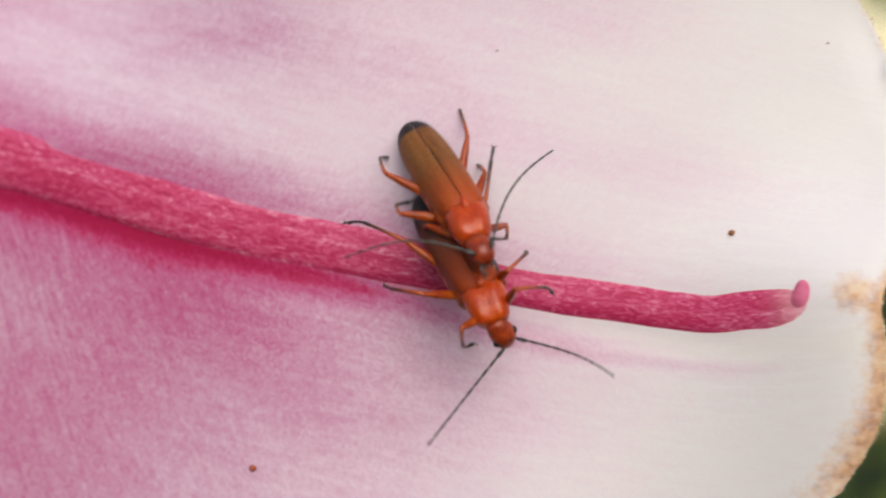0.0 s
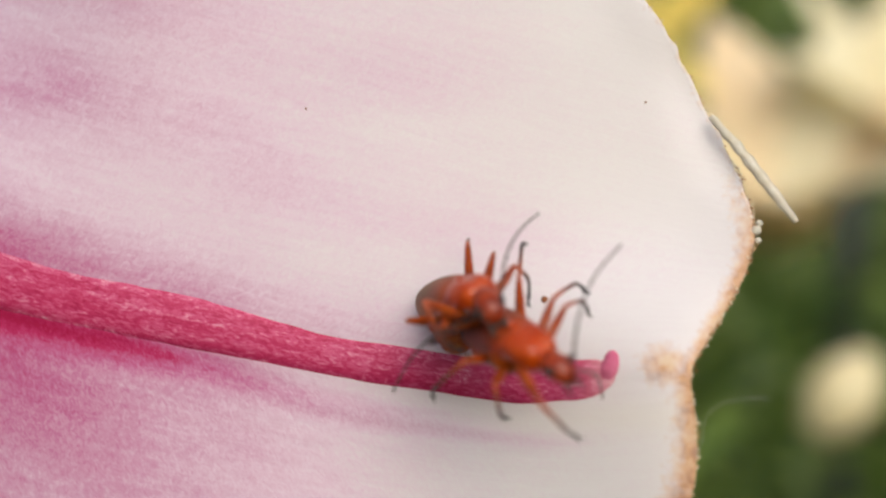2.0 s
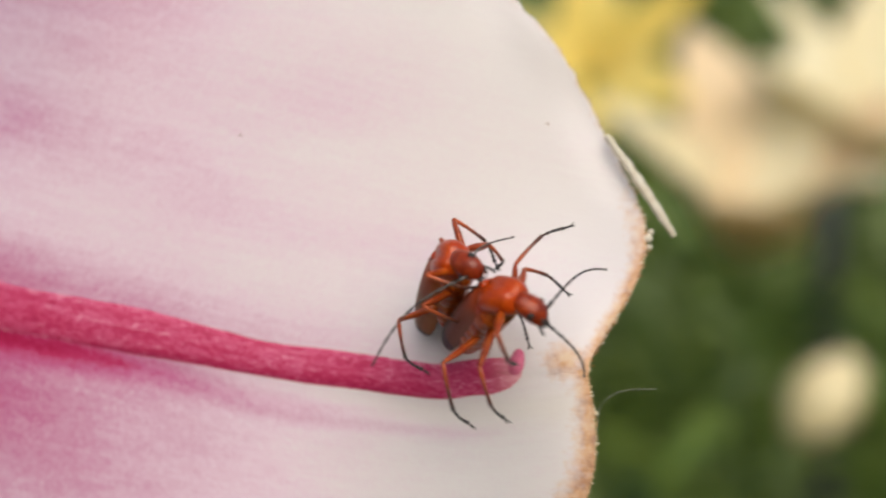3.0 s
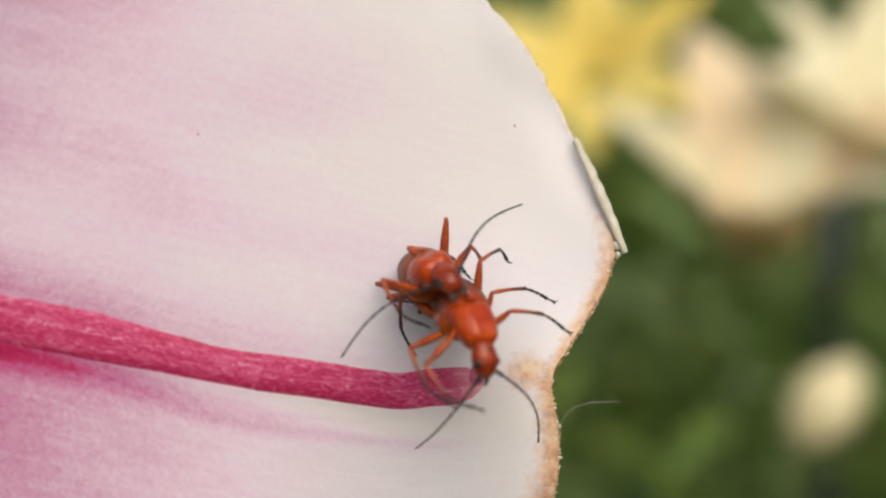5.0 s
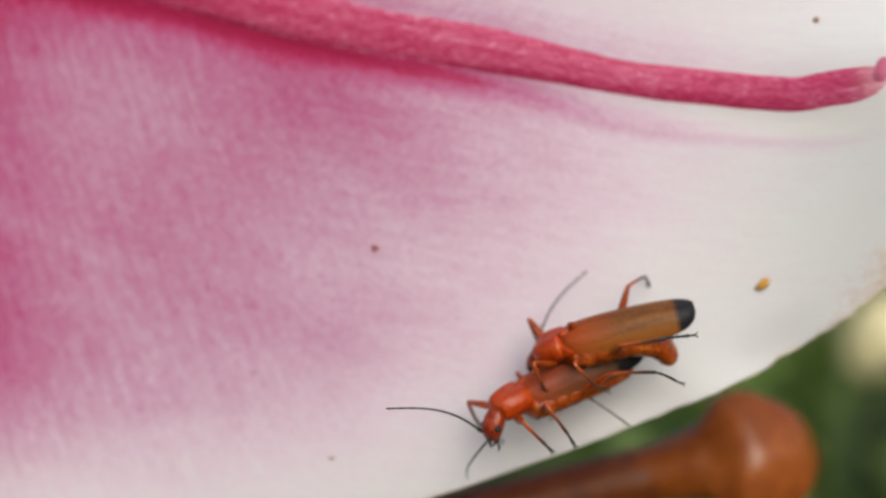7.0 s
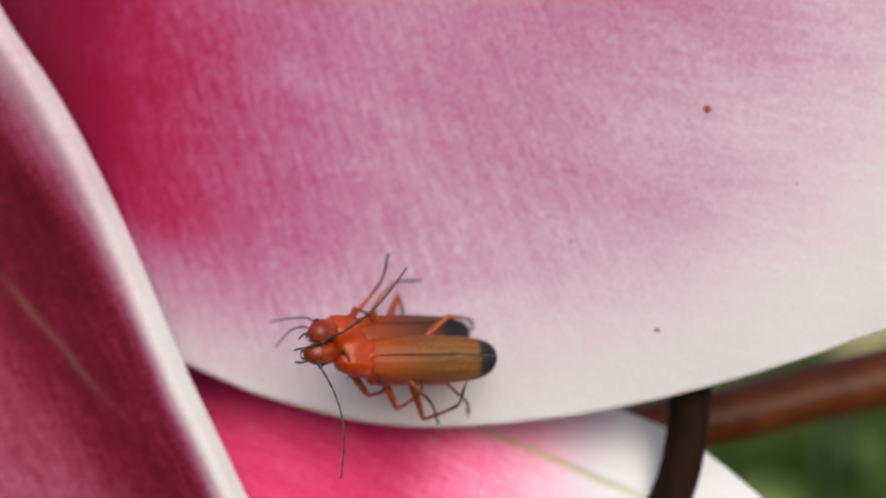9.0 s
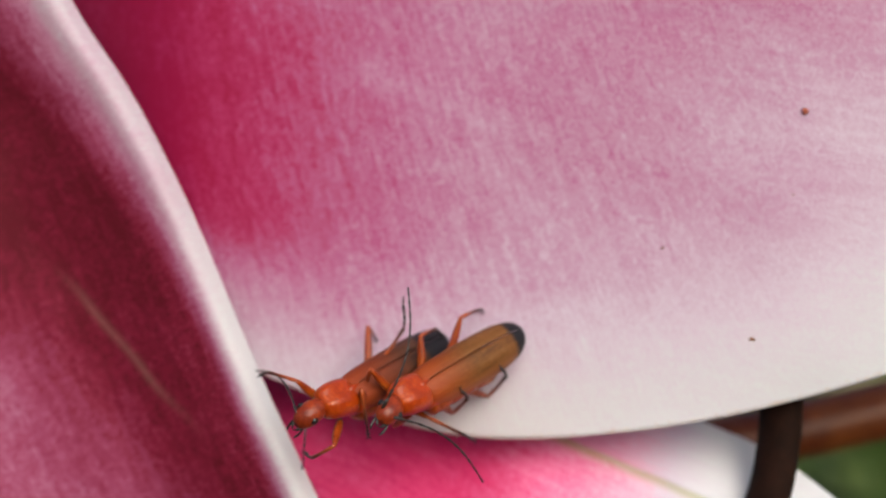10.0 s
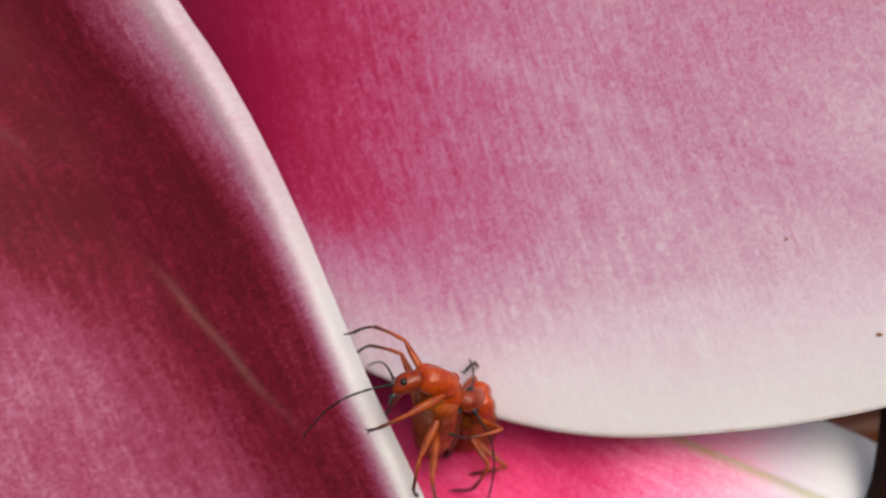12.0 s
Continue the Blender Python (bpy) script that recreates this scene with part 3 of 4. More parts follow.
def dry_rim():
    """The withered rim is beaded with dry cells."""
    rng = np.random.default_rng(9)
    bits = []
    for k in range(1100):
        x, y, z = tepal_spot(rng.uniform(0.86, 0.999), float(rng.integers(0, 2)))[:3]
        x, z = np.array((x, z)) + rng.normal(0, 0.05, 2)
        r = rng.uniform(0.018, 0.055) * (1.2 if -8 < z < 5 else 0.8)
        y += rng.uniform(-0.16, 0.06)
        bits.append(tube([(x - r, y, z), (x - r * 0.5, y, z), (x + r * 0.5, y, z), (x + r, y, z)], [r * 0.25, r * 0.9, r * 0.9, r * 0.25], 6, 1.0, True, 0.001, (0, 0, 0.9)))
    k = Nodes("dry cells")
    isl = k.t.nodes.new("ShaderNodeNewGeometry").outputs["Random Per Island"]
    col = k.ramp(isl, (0.1, (0.42, 0.20, 0.08)), (0.4, (0.66, 0.46, 0.26)), (0.9, (0.82, 0.76, 0.62)))
    k.base(col, 0.4, 0.4)
    k.bump(k.noise(9000, 2), 0.00001)
    k.glow_through(col, 0.3)
    tagged(link("dry_rim", joined("dry_rim", *bits), k.m, tepal_main, "dry beaded cells along the withered rim"), "", "", "", "stuff")


dry_rim()


# ---- specks on the tepal ----
def crumb(x, z, size, material, name, label, category, long=1.4, seed=0, turn=None):
    random.seed(seed)
    bm = bmesh.new()
    bmesh.ops.create_icosphere(bm, subdivisions=2, radius=1.0)
    for v in bm.verts:
        n = 1 + 0.35 * noise.noise(v.co * 1.7 + Vector((seed * 3.1, 0, 0)))
        v.co = Vector((v.co.x * long, v.co.y * 0.75, v.co.z)) * (n * size * 0.001)
    ob = part(name, bm, material)
    ob.matrix_basis = at(x, lie(x, z) - 0.175 - size * 0.62, z, 0, random.uniform(-60, 60) if turn is None else turn, 0)
    return tagged(ob, label, category, "specks on the tepal")


crumb(-1.2, -1.0, 0.13, SPECK, "speck", "small brown speck stuck to the white tepal", "speck", 1.2, 1)
crumb(-22.6, -11.75, 0.15, RUST_SPECK, "speck", "small rust red speck stuck to the pink tepal", "speck", 1.2, 2)
crumb(-29.0, -18.1, 0.07, SPECK, "speck", "tiny dark speck on the tepal's pale margin", "speck", 1.3, 3)
crumb(-23.1, -15.6, 0.05, SPECK, "speck", "tiny dark speck on the tepal's pale margin", "speck", 1.2, 4)
crumb(-24.9, -22.3, 0.08, SPECK, "speck", "tiny dark speck on the tepal's pale margin", "speck", 1.9, 5)
crumb(-18.4, -15.3, 0.05, SPECK, "speck", "tiny dark speck on the tepal's pale margin", "speck", 1.2, 6)
crumb(-3.7, -13.6, 0.19, GRAIN, "grain", "ochre yellow grain lying on the white tepal", "grain", 2.3, 7, -42)
crumb(-11.5, 7.2, 0.05, SPECK, "speck", "tiny pink speck on the white tepal", "speck", 1.2, 8)
crumb(3.1, 7.4, 0.045, SPECK, "speck", "tiny dark speck on the white tepal", "speck", 1.2, 9)


# ---- beetles ----
def wing_case(parent, side, skin, long):
    rings = []
    for x, half, top, low in ((0.25, 0.30, 0.42, 0.20), (0.05, 0.84, 0.62, -0.10), (-0.5, 1.03, 0.77, -0.32), (-1.6, 1.08, 0.84, -0.46), (-3.0, 1.11, 0.83, -0.50), (-4.2, 1.09, 0.77, -0.48), (-5.05, 1.0, 0.68, -0.40), (-5.6, 0.84, 0.58, -0.28), (-5.92, 0.58, 0.46, -0.10), (-6.05, 0.22, 0.34, 0.10)):
        rings.append((x * long, half, top, low))
    verts, faces = [], []
    n = 14
    for x, half, top, low in rings:
        # an arched shell: from the seam over the back and down the flank
        for k in range(n + 1):
            a = math.pi / 2 * k / n
            y = half * math.sin(a) ** 0.9
            z = low + (top - low) * math.cos(a) ** 0.75
            verts.append((x * 0.001, side * (y + 0.002) * 0.001, z * 0.001))
    m = n + 1
    for i in range(len(rings) - 1):
        for k in range(n):
            face = (i * m + k, i * m + k + 1, (i + 1) * m + k + 1, (i + 1) * m + k)
            faces.append(face if side > 0 else face[::-1])
    ob = link("wing_case", mesh_of("wing_case", verts, faces), skin, parent, "tawny wing case with a black end")
    thick = ob.modifiers.new("thickness", "SOLIDIFY")
    thick.thickness, thick.offset = 0.00008, -1
    sub = ob.modifiers.new("round", "SUBSURF")
    sub.levels = sub.render_levels = 1
    return ob


def antenna(parent, side):
    """Eleven beads on a bow; it points along local x."""
    rings, radii = [], []
    for k in range(11):
        a, b = k / 11, (k + 1) / 11
        for s, r in ((0.04, 0.55), (0.3, 0.85), (0.8, 1.0), (0.97, 0.62)):
            u = a + (b - a) * s
            rings.append((5.4 * u, 0.55 * side * math.sin(math.pi * u) * 0.6, 0.55 * math.sin(math.pi * u)))
            radii.append(0.085 * r * (1.15 if k == 0 else 0.8) * (1 - 0.3 * u))
    v, f = tube(rings, radii, 7)
    ob = link("antenna", mesh_of("antenna", v, f), BLACK, parent, "black thread-like antenna")
    return ob


def palps(parent, side):
    path = [(2.7, 0.22 * side, -0.25), (2.95, 0.32 * side, -0.42), (3.15, 0.30 * side, -0.62), (3.28, 0.24 * side, -0.72)]
    v, f = tube(path, [0.06, 0.05, 0.06, 0.03], 6)
    link("palp", mesh_of("palp", v, f), BLACK, parent, "black palp")


def femur(parent, length):
    rings = [(0, 0.09), (0.12, 0.17), (0.35, 0.21), (0.7, 0.185), (0.92, 0.125), (1.0, 0.10)]
    path = [(length * s, 0, 0.05 * math.sin(math.pi * s)) for s, r in rings]
    v, f = tube(path, [r for s, r in rings], 9, 0.8)
    return link("leg", mesh_of("leg", v, f), FEMUR, parent)


def shin(parent, length):
    """The lower leg and its foot of five lobed joints with two claws, in one piece."""
    pieces = [tube([(length * q, 0, -0.05 * math.sin(math.pi * q)) for q in np.linspace(0, 1, 7)], [0.085, 0.095, 0.088, 0.078, 0.075, 0.082, 0.09], 8)]
    x, z = length, 0.0
    for k in range(5):
        step = FOOT * (0.27, 0.20, 0.17, 0.14, 0.22)[k]
        bend = ANKLE * (0.75, 1.0, 1.15, 1.25, 0.95)[k]
        x2, z2 = x + step * math.cos(bend), z + step * math.sin(bend)
        r = (0.072, 0.078, 0.085, 0.10, 0.055)[k]
        pieces.append(tube([(x + (x2 - x) * q, 0, z + (z2 - z) * q) for q in (0.0, 0.3, 0.75, 1.0)], [0.04, r * 0.75, r, 0.05], 7))
        x, z = x2, z2
    for side in (-1, 1):
        pieces.append(tube([(x - 0.03, 0, z - 0.02), (x + 0.08, 0.09 * side, z + 0.06), (x + 0.15, 0.13 * side, z + 0.02)], [0.035, 0.028, 0.008], 5))
    return link("shin", joined("shin", *pieces), SHIN, parent, "dark shin and black foot")


FEMUR_LENGTH = {"1": 2.0, "2": 2.15, "3": 2.6}
SHIN_LENGTH = {"1": 1.6, "2": 1.75, "3": 2.15}
FOOT, ANKLE = 1.35, radians(38)
HIP = {"1": (0.75, 0.5, -0.65), "2": (-0.7, 0.55, -0.85), "3": (-2.0, 0.5, -0.85)}


class Beetle:
    pass


def abdomen(curl):
    """The belly with the rings of its eight segments; its hinder half bends down by curl degrees."""
    verts, faces = [], []
    x, z, sides, n = 0.35, -0.55, 20, 56
    for k in range(n + 1):
        s = k / n
        turn = radians(curl) * ease((s - 0.42) / 0.5)
        w = (0.45 + 0.55 * ease(s / 0.1)) * (1 - 0.36 * ease((s - 0.6) / 0.4))
        if s > 0.88:
            w *= math.sqrt(max(1 - ((s - 0.88) / 0.12) ** 2, 0.012))
        ring = 1 + 0.055 * (abs(math.sin(math.pi * 8 * s)) ** 0.45 - 0.5)
        for q in range(sides):
            a = 2 * math.pi * q / sides
            up = 0.76 * w * ring * math.sin(a)
            verts.append(((x + up * -math.sin(turn)) * 0.001, 1.13 * w * ring * math.cos(a) * 0.001, (z + up * math.cos(turn)) * 0.001))
        x, z = x - 5.9 / n * math.cos(turn), z - 5.9 / n * math.sin(turn)
    for k in range(n):
        for q in range(sides):
            faces.append((k * sides + q, (k + 1) * sides + q, (k + 1) * sides + (q + 1) % sides, k * sides + (q + 1) % sides))
    faces += [tuple(range(sides)), tuple(n * sides + q for q in range(sides))[::-1]]
    return mesh_of("abdomen", verts, faces)


def soldier_beetle(label, skin, long, curl):
    b = Beetle()
    b.body = new("soldier_beetle")
    b.body.empty_display_size = 0.002
    tagged(b.body, label, "beetle", "mating beetles")
    link("abdomen", abdomen(curl), BELLY, b.body, "amber segmented abdomen")
    link("thorax", loft("thorax", [(0.5, 0.45, 0.25, -0.55, -0.1, 0), (0.3, 0.80, 0.38, -0.82, -0.1, 0), (-0.1, 0.94, 0.42, -1.18, -0.1, 0), (-0.9, 1.0, 0.42, -1.34, -0.1, 0), (-1.8, 1.0, 0.42, -1.32, -0.1, 0), (-2.4, 0.9, 0.36, -1.1, -0.1, 0), (-2.8, 0.7, 0.3, -0.7, -0.1, 0)], 20), ORANGE, b.body, "orange thorax")
    b.left_case = wing_case(b.body, 1, skin, long)
    b.right_case = wing_case(b.body, -1, skin, long)
    link("scutellum", loft("scutellum", [(0.34, 0.26, 0.66, 0.4, 0.5, 0), (0.05, 0.22, 0.72, 0.4, 0.5, 0), (-0.32, 0.04, 0.79, 0.5, 0.6, 0)], 10), ORANGE, b.body)
    # neck shield
    rings = [(0.0, 0.62, 0.48, -0.42, 0.05, 0), (0.05, 0.85, 0.60, -0.56, 0.04, 0), (0.22, 0.92, 0.66, -0.62, 0.06, 0), (0.7, 0.90, 0.70, -0.64, 0.08, 0), (1.15, 0.83, 0.67, -0.62, 0.08, 0), (1.45, 0.74, 0.59, -0.56, 0.06, 0), (1.62, 0.60, 0.48, -0.46, 0.04, 0), (1.70, 0.42, 0.35, -0.32, 0.02, 0)]
    b.shield = link("pronotum", loft("pronotum", rings, 28, 0.7), ORANGE, b.body, "glossy orange pronotum")
    for v in b.shield.data.vertices:
        # a shallow hollow down the middle and a raised flange at the sides
        y, z = v.co.y * 1000, v.co.z * 1000
        if z > 0.2:
            v.co.z -= 0.00007 * math.exp(-(y / 0.16) ** 2)
            v.co.z += 0.00006 * math.exp(-((abs(y) - 0.42) / 0.2) ** 2)
    rings = [(1.5, 0.38, 0.30, -0.32, -0.02, 0), (1.7, 0.46, 0.38, -0.40, -0.02, 0), (2.0, 0.53, 0.43, -0.46, -0.03, 0), (2.35, 0.56, 0.43, -0.50, -0.05, 0), (2.62, 0.50, 0.36, -0.52, -0.10, 0), (2.82, 0.40, 0.20, -0.50, -0.16, 0), (2.98, 0.24, 0.0, -0.44, -0.22, 0)]
    b.head = link("head", loft("head", rings, 20), HEAD_RED, b.body, "red-orange head with dark jaws")
    for side in (1, -1):
        bm = bmesh.new()
        bmesh.ops.create_uvsphere(bm, u_segments=14, v_segments=10, radius=0.00018)
        bmesh.ops.translate(bm, verts=bm.verts, vec=(0.00238, side * 0.00044, 0.00007))
        part("eye", bm, EYE, b.head, "bulging black eye")
        palps(b.head, side)
        v, f = tube([(2.86, 0.20 * side, -0.34), (3.05, 0.17 * side, -0.40), (3.18, 0.03 * side, -0.44)], [0.09, 0.07, 0.02], 6)
        link("jaw", mesh_of("jaw", v, f), BLACK, b.head, "dark curved jaw")
    b.feelers = {"L": antenna(b.head, 1), "R": antenna(b.head, -1)}
    b.legs = {}
    for side, sign in (("L", 1), ("R", -1)):
        for n in "123":
            thigh = femur(b.body, FEMUR_LENGTH[n])
            b.legs[side + n] = (thigh, shin(thigh, SHIN_LENGTH[n]), Vector(HIP[n]) * 1.0 if sign > 0 else Vector((HIP[n][0], -HIP[n][1], HIP[n][2])), FEMUR_LENGTH[n], math.hypot(SHIN_LENGTH[n] + FOOT * math.cos(ANKLE), FOOT * math.sin(ANKLE)), sign)
    return b


female = soldier_beetle("orange soldier beetle walking with another on her back", WING_SHADED, 1.04, 6)
male = soldier_beetle("tawny soldier beetle with black wing tips riding another beetle", WING, 1.0, 72)


# ---- the garden behind ----
def leaf_mesh(length, width, bend, name):
    verts, faces = [], []
    for i in range(8):
        s = i / 7
        w = width * math.sin(math.pi * (0.06 + 0.94 * s) ** 0.8) + 0.0006
        for c in (-1, 0, 1):
            verts.append((length * s, c * w / 2, -bend * s * s * length + (0.14 * w if c else 0)))
    for i in range(7):
        for k in range(2):
            faces.append((i * 3 + k, i * 3 + k + 1, (i + 1) * 3 + k + 1, (i + 1) * 3 + k))
    return mesh_of(name, verts, faces)


LEAVES = [leaf_mesh(0.13, 0.024, 0.25, "leaf"), leaf_mesh(0.10, 0.030, 0.45, "leaf"), leaf_mesh(0.15, 0.020, 0.6, "leaf")]
for k, me in enumerate(LEAVES):
    me.materials.append((GREEN, PALE_GREEN, GREEN)[k])
    me.shade_smooth()


def garden_lily(x, y, top, seed, leaves=34, lean=0.0, stem=STEM_GREEN, thick=1.0, label="leafy green lily stem in the flower bed"):
    """A leafy stem from the ground to height top, in metres."""
    random.seed(seed)
    plant = new("lily_plant")
    plant.matrix_basis = pose(x, y, 0)
    tagged(plant, label, "plant", "garden plants")
    pts = [(lean * (s ** 2) * 1000, 0.02 * math.sin(3 * s) * 1000, top * s * 1000) for s in np.linspace(0, 1, 16)]
    v, f = tube(pts, [thick * (5.0 - 2.4 * s) for s in np.linspace(0, 1, 16)], 10)
    link("stem", mesh_of("stem", v, f), stem, plant, "upright stem")
    for k in range(leaves):
        s = 0.35 + 0.63 * k / leaves
        leaf = new("leaf", random.choice(LEAVES))
        leaf.parent = plant
        turn = k * 137.5 + random.uniform(-25, 25)
        leaf.matrix_basis = pose(lean * s * s, 0.02 * math.sin(3 * s), top * s, random.uniform(-20, 20), random.uniform(-35, 15), turn) @ Matrix.Scale(random.uniform(0.8, 1.25), 4)
    return plant


def petal_shape(length, width, bend, name):
    verts, faces = [], []
    for i in range(13):
        s = i / 12
        w = width * math.sin(math.pi * (0.08 + 0.90 * s)) ** 0.75
        for k in range(7):
            c = k / 3 - 1
            out = length * (s * 0.45 + 0.55 * s ** 2.2 * bend)
            up = length * (s * 0.85 - 0.30 * bend * s ** 3)
            verts.append((out - 0.18 * w * c * c, c * w / 2, up + 0.02 * width * math.sin(6 * s + 2 * c)))
    for i in range(12):
        for k in range(6):
            faces.append((i * 7 + k, i * 7 + k + 1, (i + 1) * 7 + k + 1, (i + 1) * 7 + k))
    return mesh_of(name, verts, faces)


def garden_flower(m, size, skins, seed, label, bend=1.0):
    """A six-tepalled trumpet; its axis is local z."""
    random.seed(seed)
    f = new("garden_lily_flower")
    f.matrix_basis = m
    tagged(f, label, "flower", "garden flowers")
    for k in range(6):
        me = petal_shape(size, size * (0.50 if k % 2 else 0.38), bend, "tepal")
        ob = link("tepal", me, skins[k % len(skins)], f)
        ob.matrix_basis = pose(0, 0, 0, random.uniform(-6, 6), random.uniform(-6, 8), k * 60 + random.uniform(-6, 6))
        thick = ob.modifiers.new("thickness", "SOLIDIFY")
        thick.thickness = 0.0008
    v, fc = tube([(0, 0, -30), (0, 0, 0), (0, 0, 14)], [3.0, 4.5, 7.0], 12)
    link("flower_base", mesh_of("flower_base", v, fc), PALE_GREEN, f, "green flower base")
    return f


def bud(m, length, seed):
    b = new("lily_bud")
    b.matrix_basis = m
    tagged(b, "plump cream lily bud", "bud", "garden flowers")
    me = bpy.data.meshes.new("bud")
    verts, faces = [], []
    for i in range(21):
        s = i / 20
        r = length * 0.34 * math.sin(math.pi * (0.05 + 0.93 * s)) ** 0.7
        for k in range(18):
            a = 2 * math.pi * k / 18
            q = r * (1 + 0.07 * math.cos(3 * a))
            verts.append((q * math.cos(a), q * math.sin(a), length * s))
    for i in range(20):
        for k in range(18):
            faces.append((i * 18 + k, i * 18 + (k + 1) % 18, (i + 1) * 18 + (k + 1) % 18, (i + 1) * 18 + k))
    faces += [tuple(range(18))[::-1], tuple(20 * 18 + k for k in range(18))]
    link("bud_skin", mesh_of("bud_skin", verts, faces), BUD_SKIN, b)
    v, f = tube([(0, 0, -40), (0, 0, 4)], [2.5, 3.5], 10)
    link("pedicel", mesh_of("pedicel", v, f), STEM_GREEN, b, "green pedicel")
    return b


def faced(x, y, z, tx, ty, tz, spin=0):
    """A pose at x, y, z (mm from the flower's tip) with local z along the given way."""
    turn = Vector((tx, ty, tz)).to_track_quat("Z", "Y").to_matrix().to_4x4()
    return Matrix.Translation(W(x, y, z)) @ turn @ pose(0, 0, 0, 0, 0, spin)


garden_flower(faced(130, 735, 16, 0.10, -0.60, 0.8, 54), 0.14, (CREAM_PETAL, PEACH_PETAL), 3, "cream and peach trumpet lily in the flower bed", 0.33)
garden_flower(faced(45, 760, 114, -0.1, -1.0, 0.35, 30), 0.088, (YELLOW_PETAL,), 5, "yellow trumpet lily in the flower bed", 0.7)
garden_flower(faced(206, 775, 58, 0.05, -0.6, 0.8, 20), 0.135, (CREAM_PETAL,), 8, "cream trumpet lily in the flower bed", 0.4)
bud(faced(150, 700, -88, 0.55, -0.1, 0.8), 0.056, 1)

garden_lily(0.126, 0.745, 0.875, 21, 30, 0.0)
garden_lily(0.04, 0.76, 0.975, 22, 34, 0.0)
garden_lily(0.238, 0.745, 0.94, 23, 30, 0.0)
garden_lily(0.148, 0.705, 0.79, 24, 26, 0.0)
garden_lily(0.205, 0.93, 0.98, 25, 40, 0.02, DARK_STEM, 3.6, "tall lily with a thick dark stem in the bed")


for k, (x, y, top) in enumerate(((-0.05, 0.82, 0.86), (0.09, 0.86, 0.80), (0.30, 0.80, 0.92), (-0.16, 0.90, 0.95), (0.02, 0.95, 0.92), (0.20, 0.95, 0.85), (0.36, 0.92, 1.0), (-0.28, 0.85, 0.88), (0.12, 1.0, 0.97), (0.46, 0.9, 0.9))):
    garden_lily(x, y, top, 40 + k, 34, random.uniform(-0.05, 0.05))


def hedge():
    """A dense leafy hedge that closes the garden."""
    rng = np.random.default_rng(4)
    n = 9000
    one = np.array([(0, 0, 0), (0.5, 0.16, 0.03), (1, 0, 0), (0.5, -0.16, 0.03)])
    pos = np.stack([rng.uniform(-1.6, 2.2, n), 1.25 + 0.5 * rng.random(n) ** 1.5, rng.uniform(0.0, 1.36, n)], 1)
    verts, faces = [], []
    for k in range(n):
        m = Euler(rng.uniform(-1.2, 1.2, 3) + np.array((0, 0, rng.uniform(0, 6.3)))).to_matrix()
        size = rng.uniform(0.05, 0.11)
        for q in one:
            verts.append(tuple(np.array(m @ Vector(q * size)) + pos[k]))
        faces.append((4 * k, 4 * k + 1, 4 * k + 2, 4 * k + 3))
    k = Nodes("hedge leaves")
    isl = k.t.nodes.new("ShaderNodeNewGeometry").outputs["Random Per Island"]
    far = k.noise(3.5, 2)
    col = k.ramp(k.math("ADD", k.math("MULTIPLY", isl, 0.5), k.math("MULTIPLY", far, 0.55)), (0.25, (0.022, 0.045, 0.014)), (0.5, (0.08, 0.14, 0.034)), (0.8, (0.20, 0.28, 0.08)))
    k.base(col, 0.5)
    k.bump(k.noise(60, 3), 0.002)
    k.glow_through(col, 0.2)
    ob = link("hedge", mesh_of("hedge", verts, faces), k.m)
    tagged(ob, "dense dark green garden hedge in the distance", "hedge", "", "stuff")
    # the thicket's inside
    verts, faces = [], []
    for i in range(41):
        for j in range(21):
            x, z = -2.2 + 5.2 * i / 40, 1.32 * j / 20
            verts.append((x, 1.85 + 0.12 * noise.noise((x * 4, z * 4, 0)), z))
    for i in range(40):
        for j in range(20):
            faces.append((i * 21 + j, i * 21 + j + 1, (i + 1) * 21 + j + 1, (i + 1) * 21 + j))
    ob = link("hedge_core", mesh_of("hedge_core", verts, faces), GREEN)
    thick = ob.modifiers.new("thickness", "SOLIDIFY")
    thick.thickness = 0.3
    tagged(ob, "dark inner mass of the garden hedge", "hedge", "", "structure")


hedge()


def ground():
    xs = [-400, -60, -15, *np.linspace(-4, 4, 41), 15, 60, 400]
    n = len(xs)
    verts = [(x, y, 0.03 * noise.noise((x * 1.3, y * 1.3, 0)) if abs(x) < 4 and abs(y) < 4 else 0.0) for x in xs for y in xs]
    faces = [(i * n + j, (i + 1) * n + j, (i + 1) * n + j + 1, i * n + j + 1) for i in range(n - 1) for j in range(n - 1)]
    tagged(link("ground", mesh_of("ground", verts, faces), SOIL), "dark garden soil with low grass", "ground", "", "structure")


ground()


# ---- what moves ----
def stride(b, rows):
    walk(b.body, [(t, at(*r)) for t, *r in rows])


def nod(b, rows):
    """The neck shield bends at its joint, and the head at the neck: degrees down and to the left, for each of the two."""
    neck = Matrix.Translation((0.0016, 0, 0))
    walk(b.shield, [(t, pose(0, 0, 0, 0, down, left)) for t, down, left, dip, turn in rows])
    walk(b.head, [(t, pose(0, 0, 0, 0, down, left) @ neck @ pose(0, 0, 0, 0, dip, turn) @ neck.inverted()) for t, down, left, dip, turn in rows])


def feel(b, side, rows):
    sign = 1 if side == "L" else -1
    out = []
    for t, x, y, z in rows:
        turn = Vector((x, y, z)).to_track_quat("X", "Z").to_matrix().to_4x4()
        out.append((t, Matrix.Translation((0.00275, 0.0003 * sign, 0.0001)) @ turn))
    walk(b.feelers[side], out)


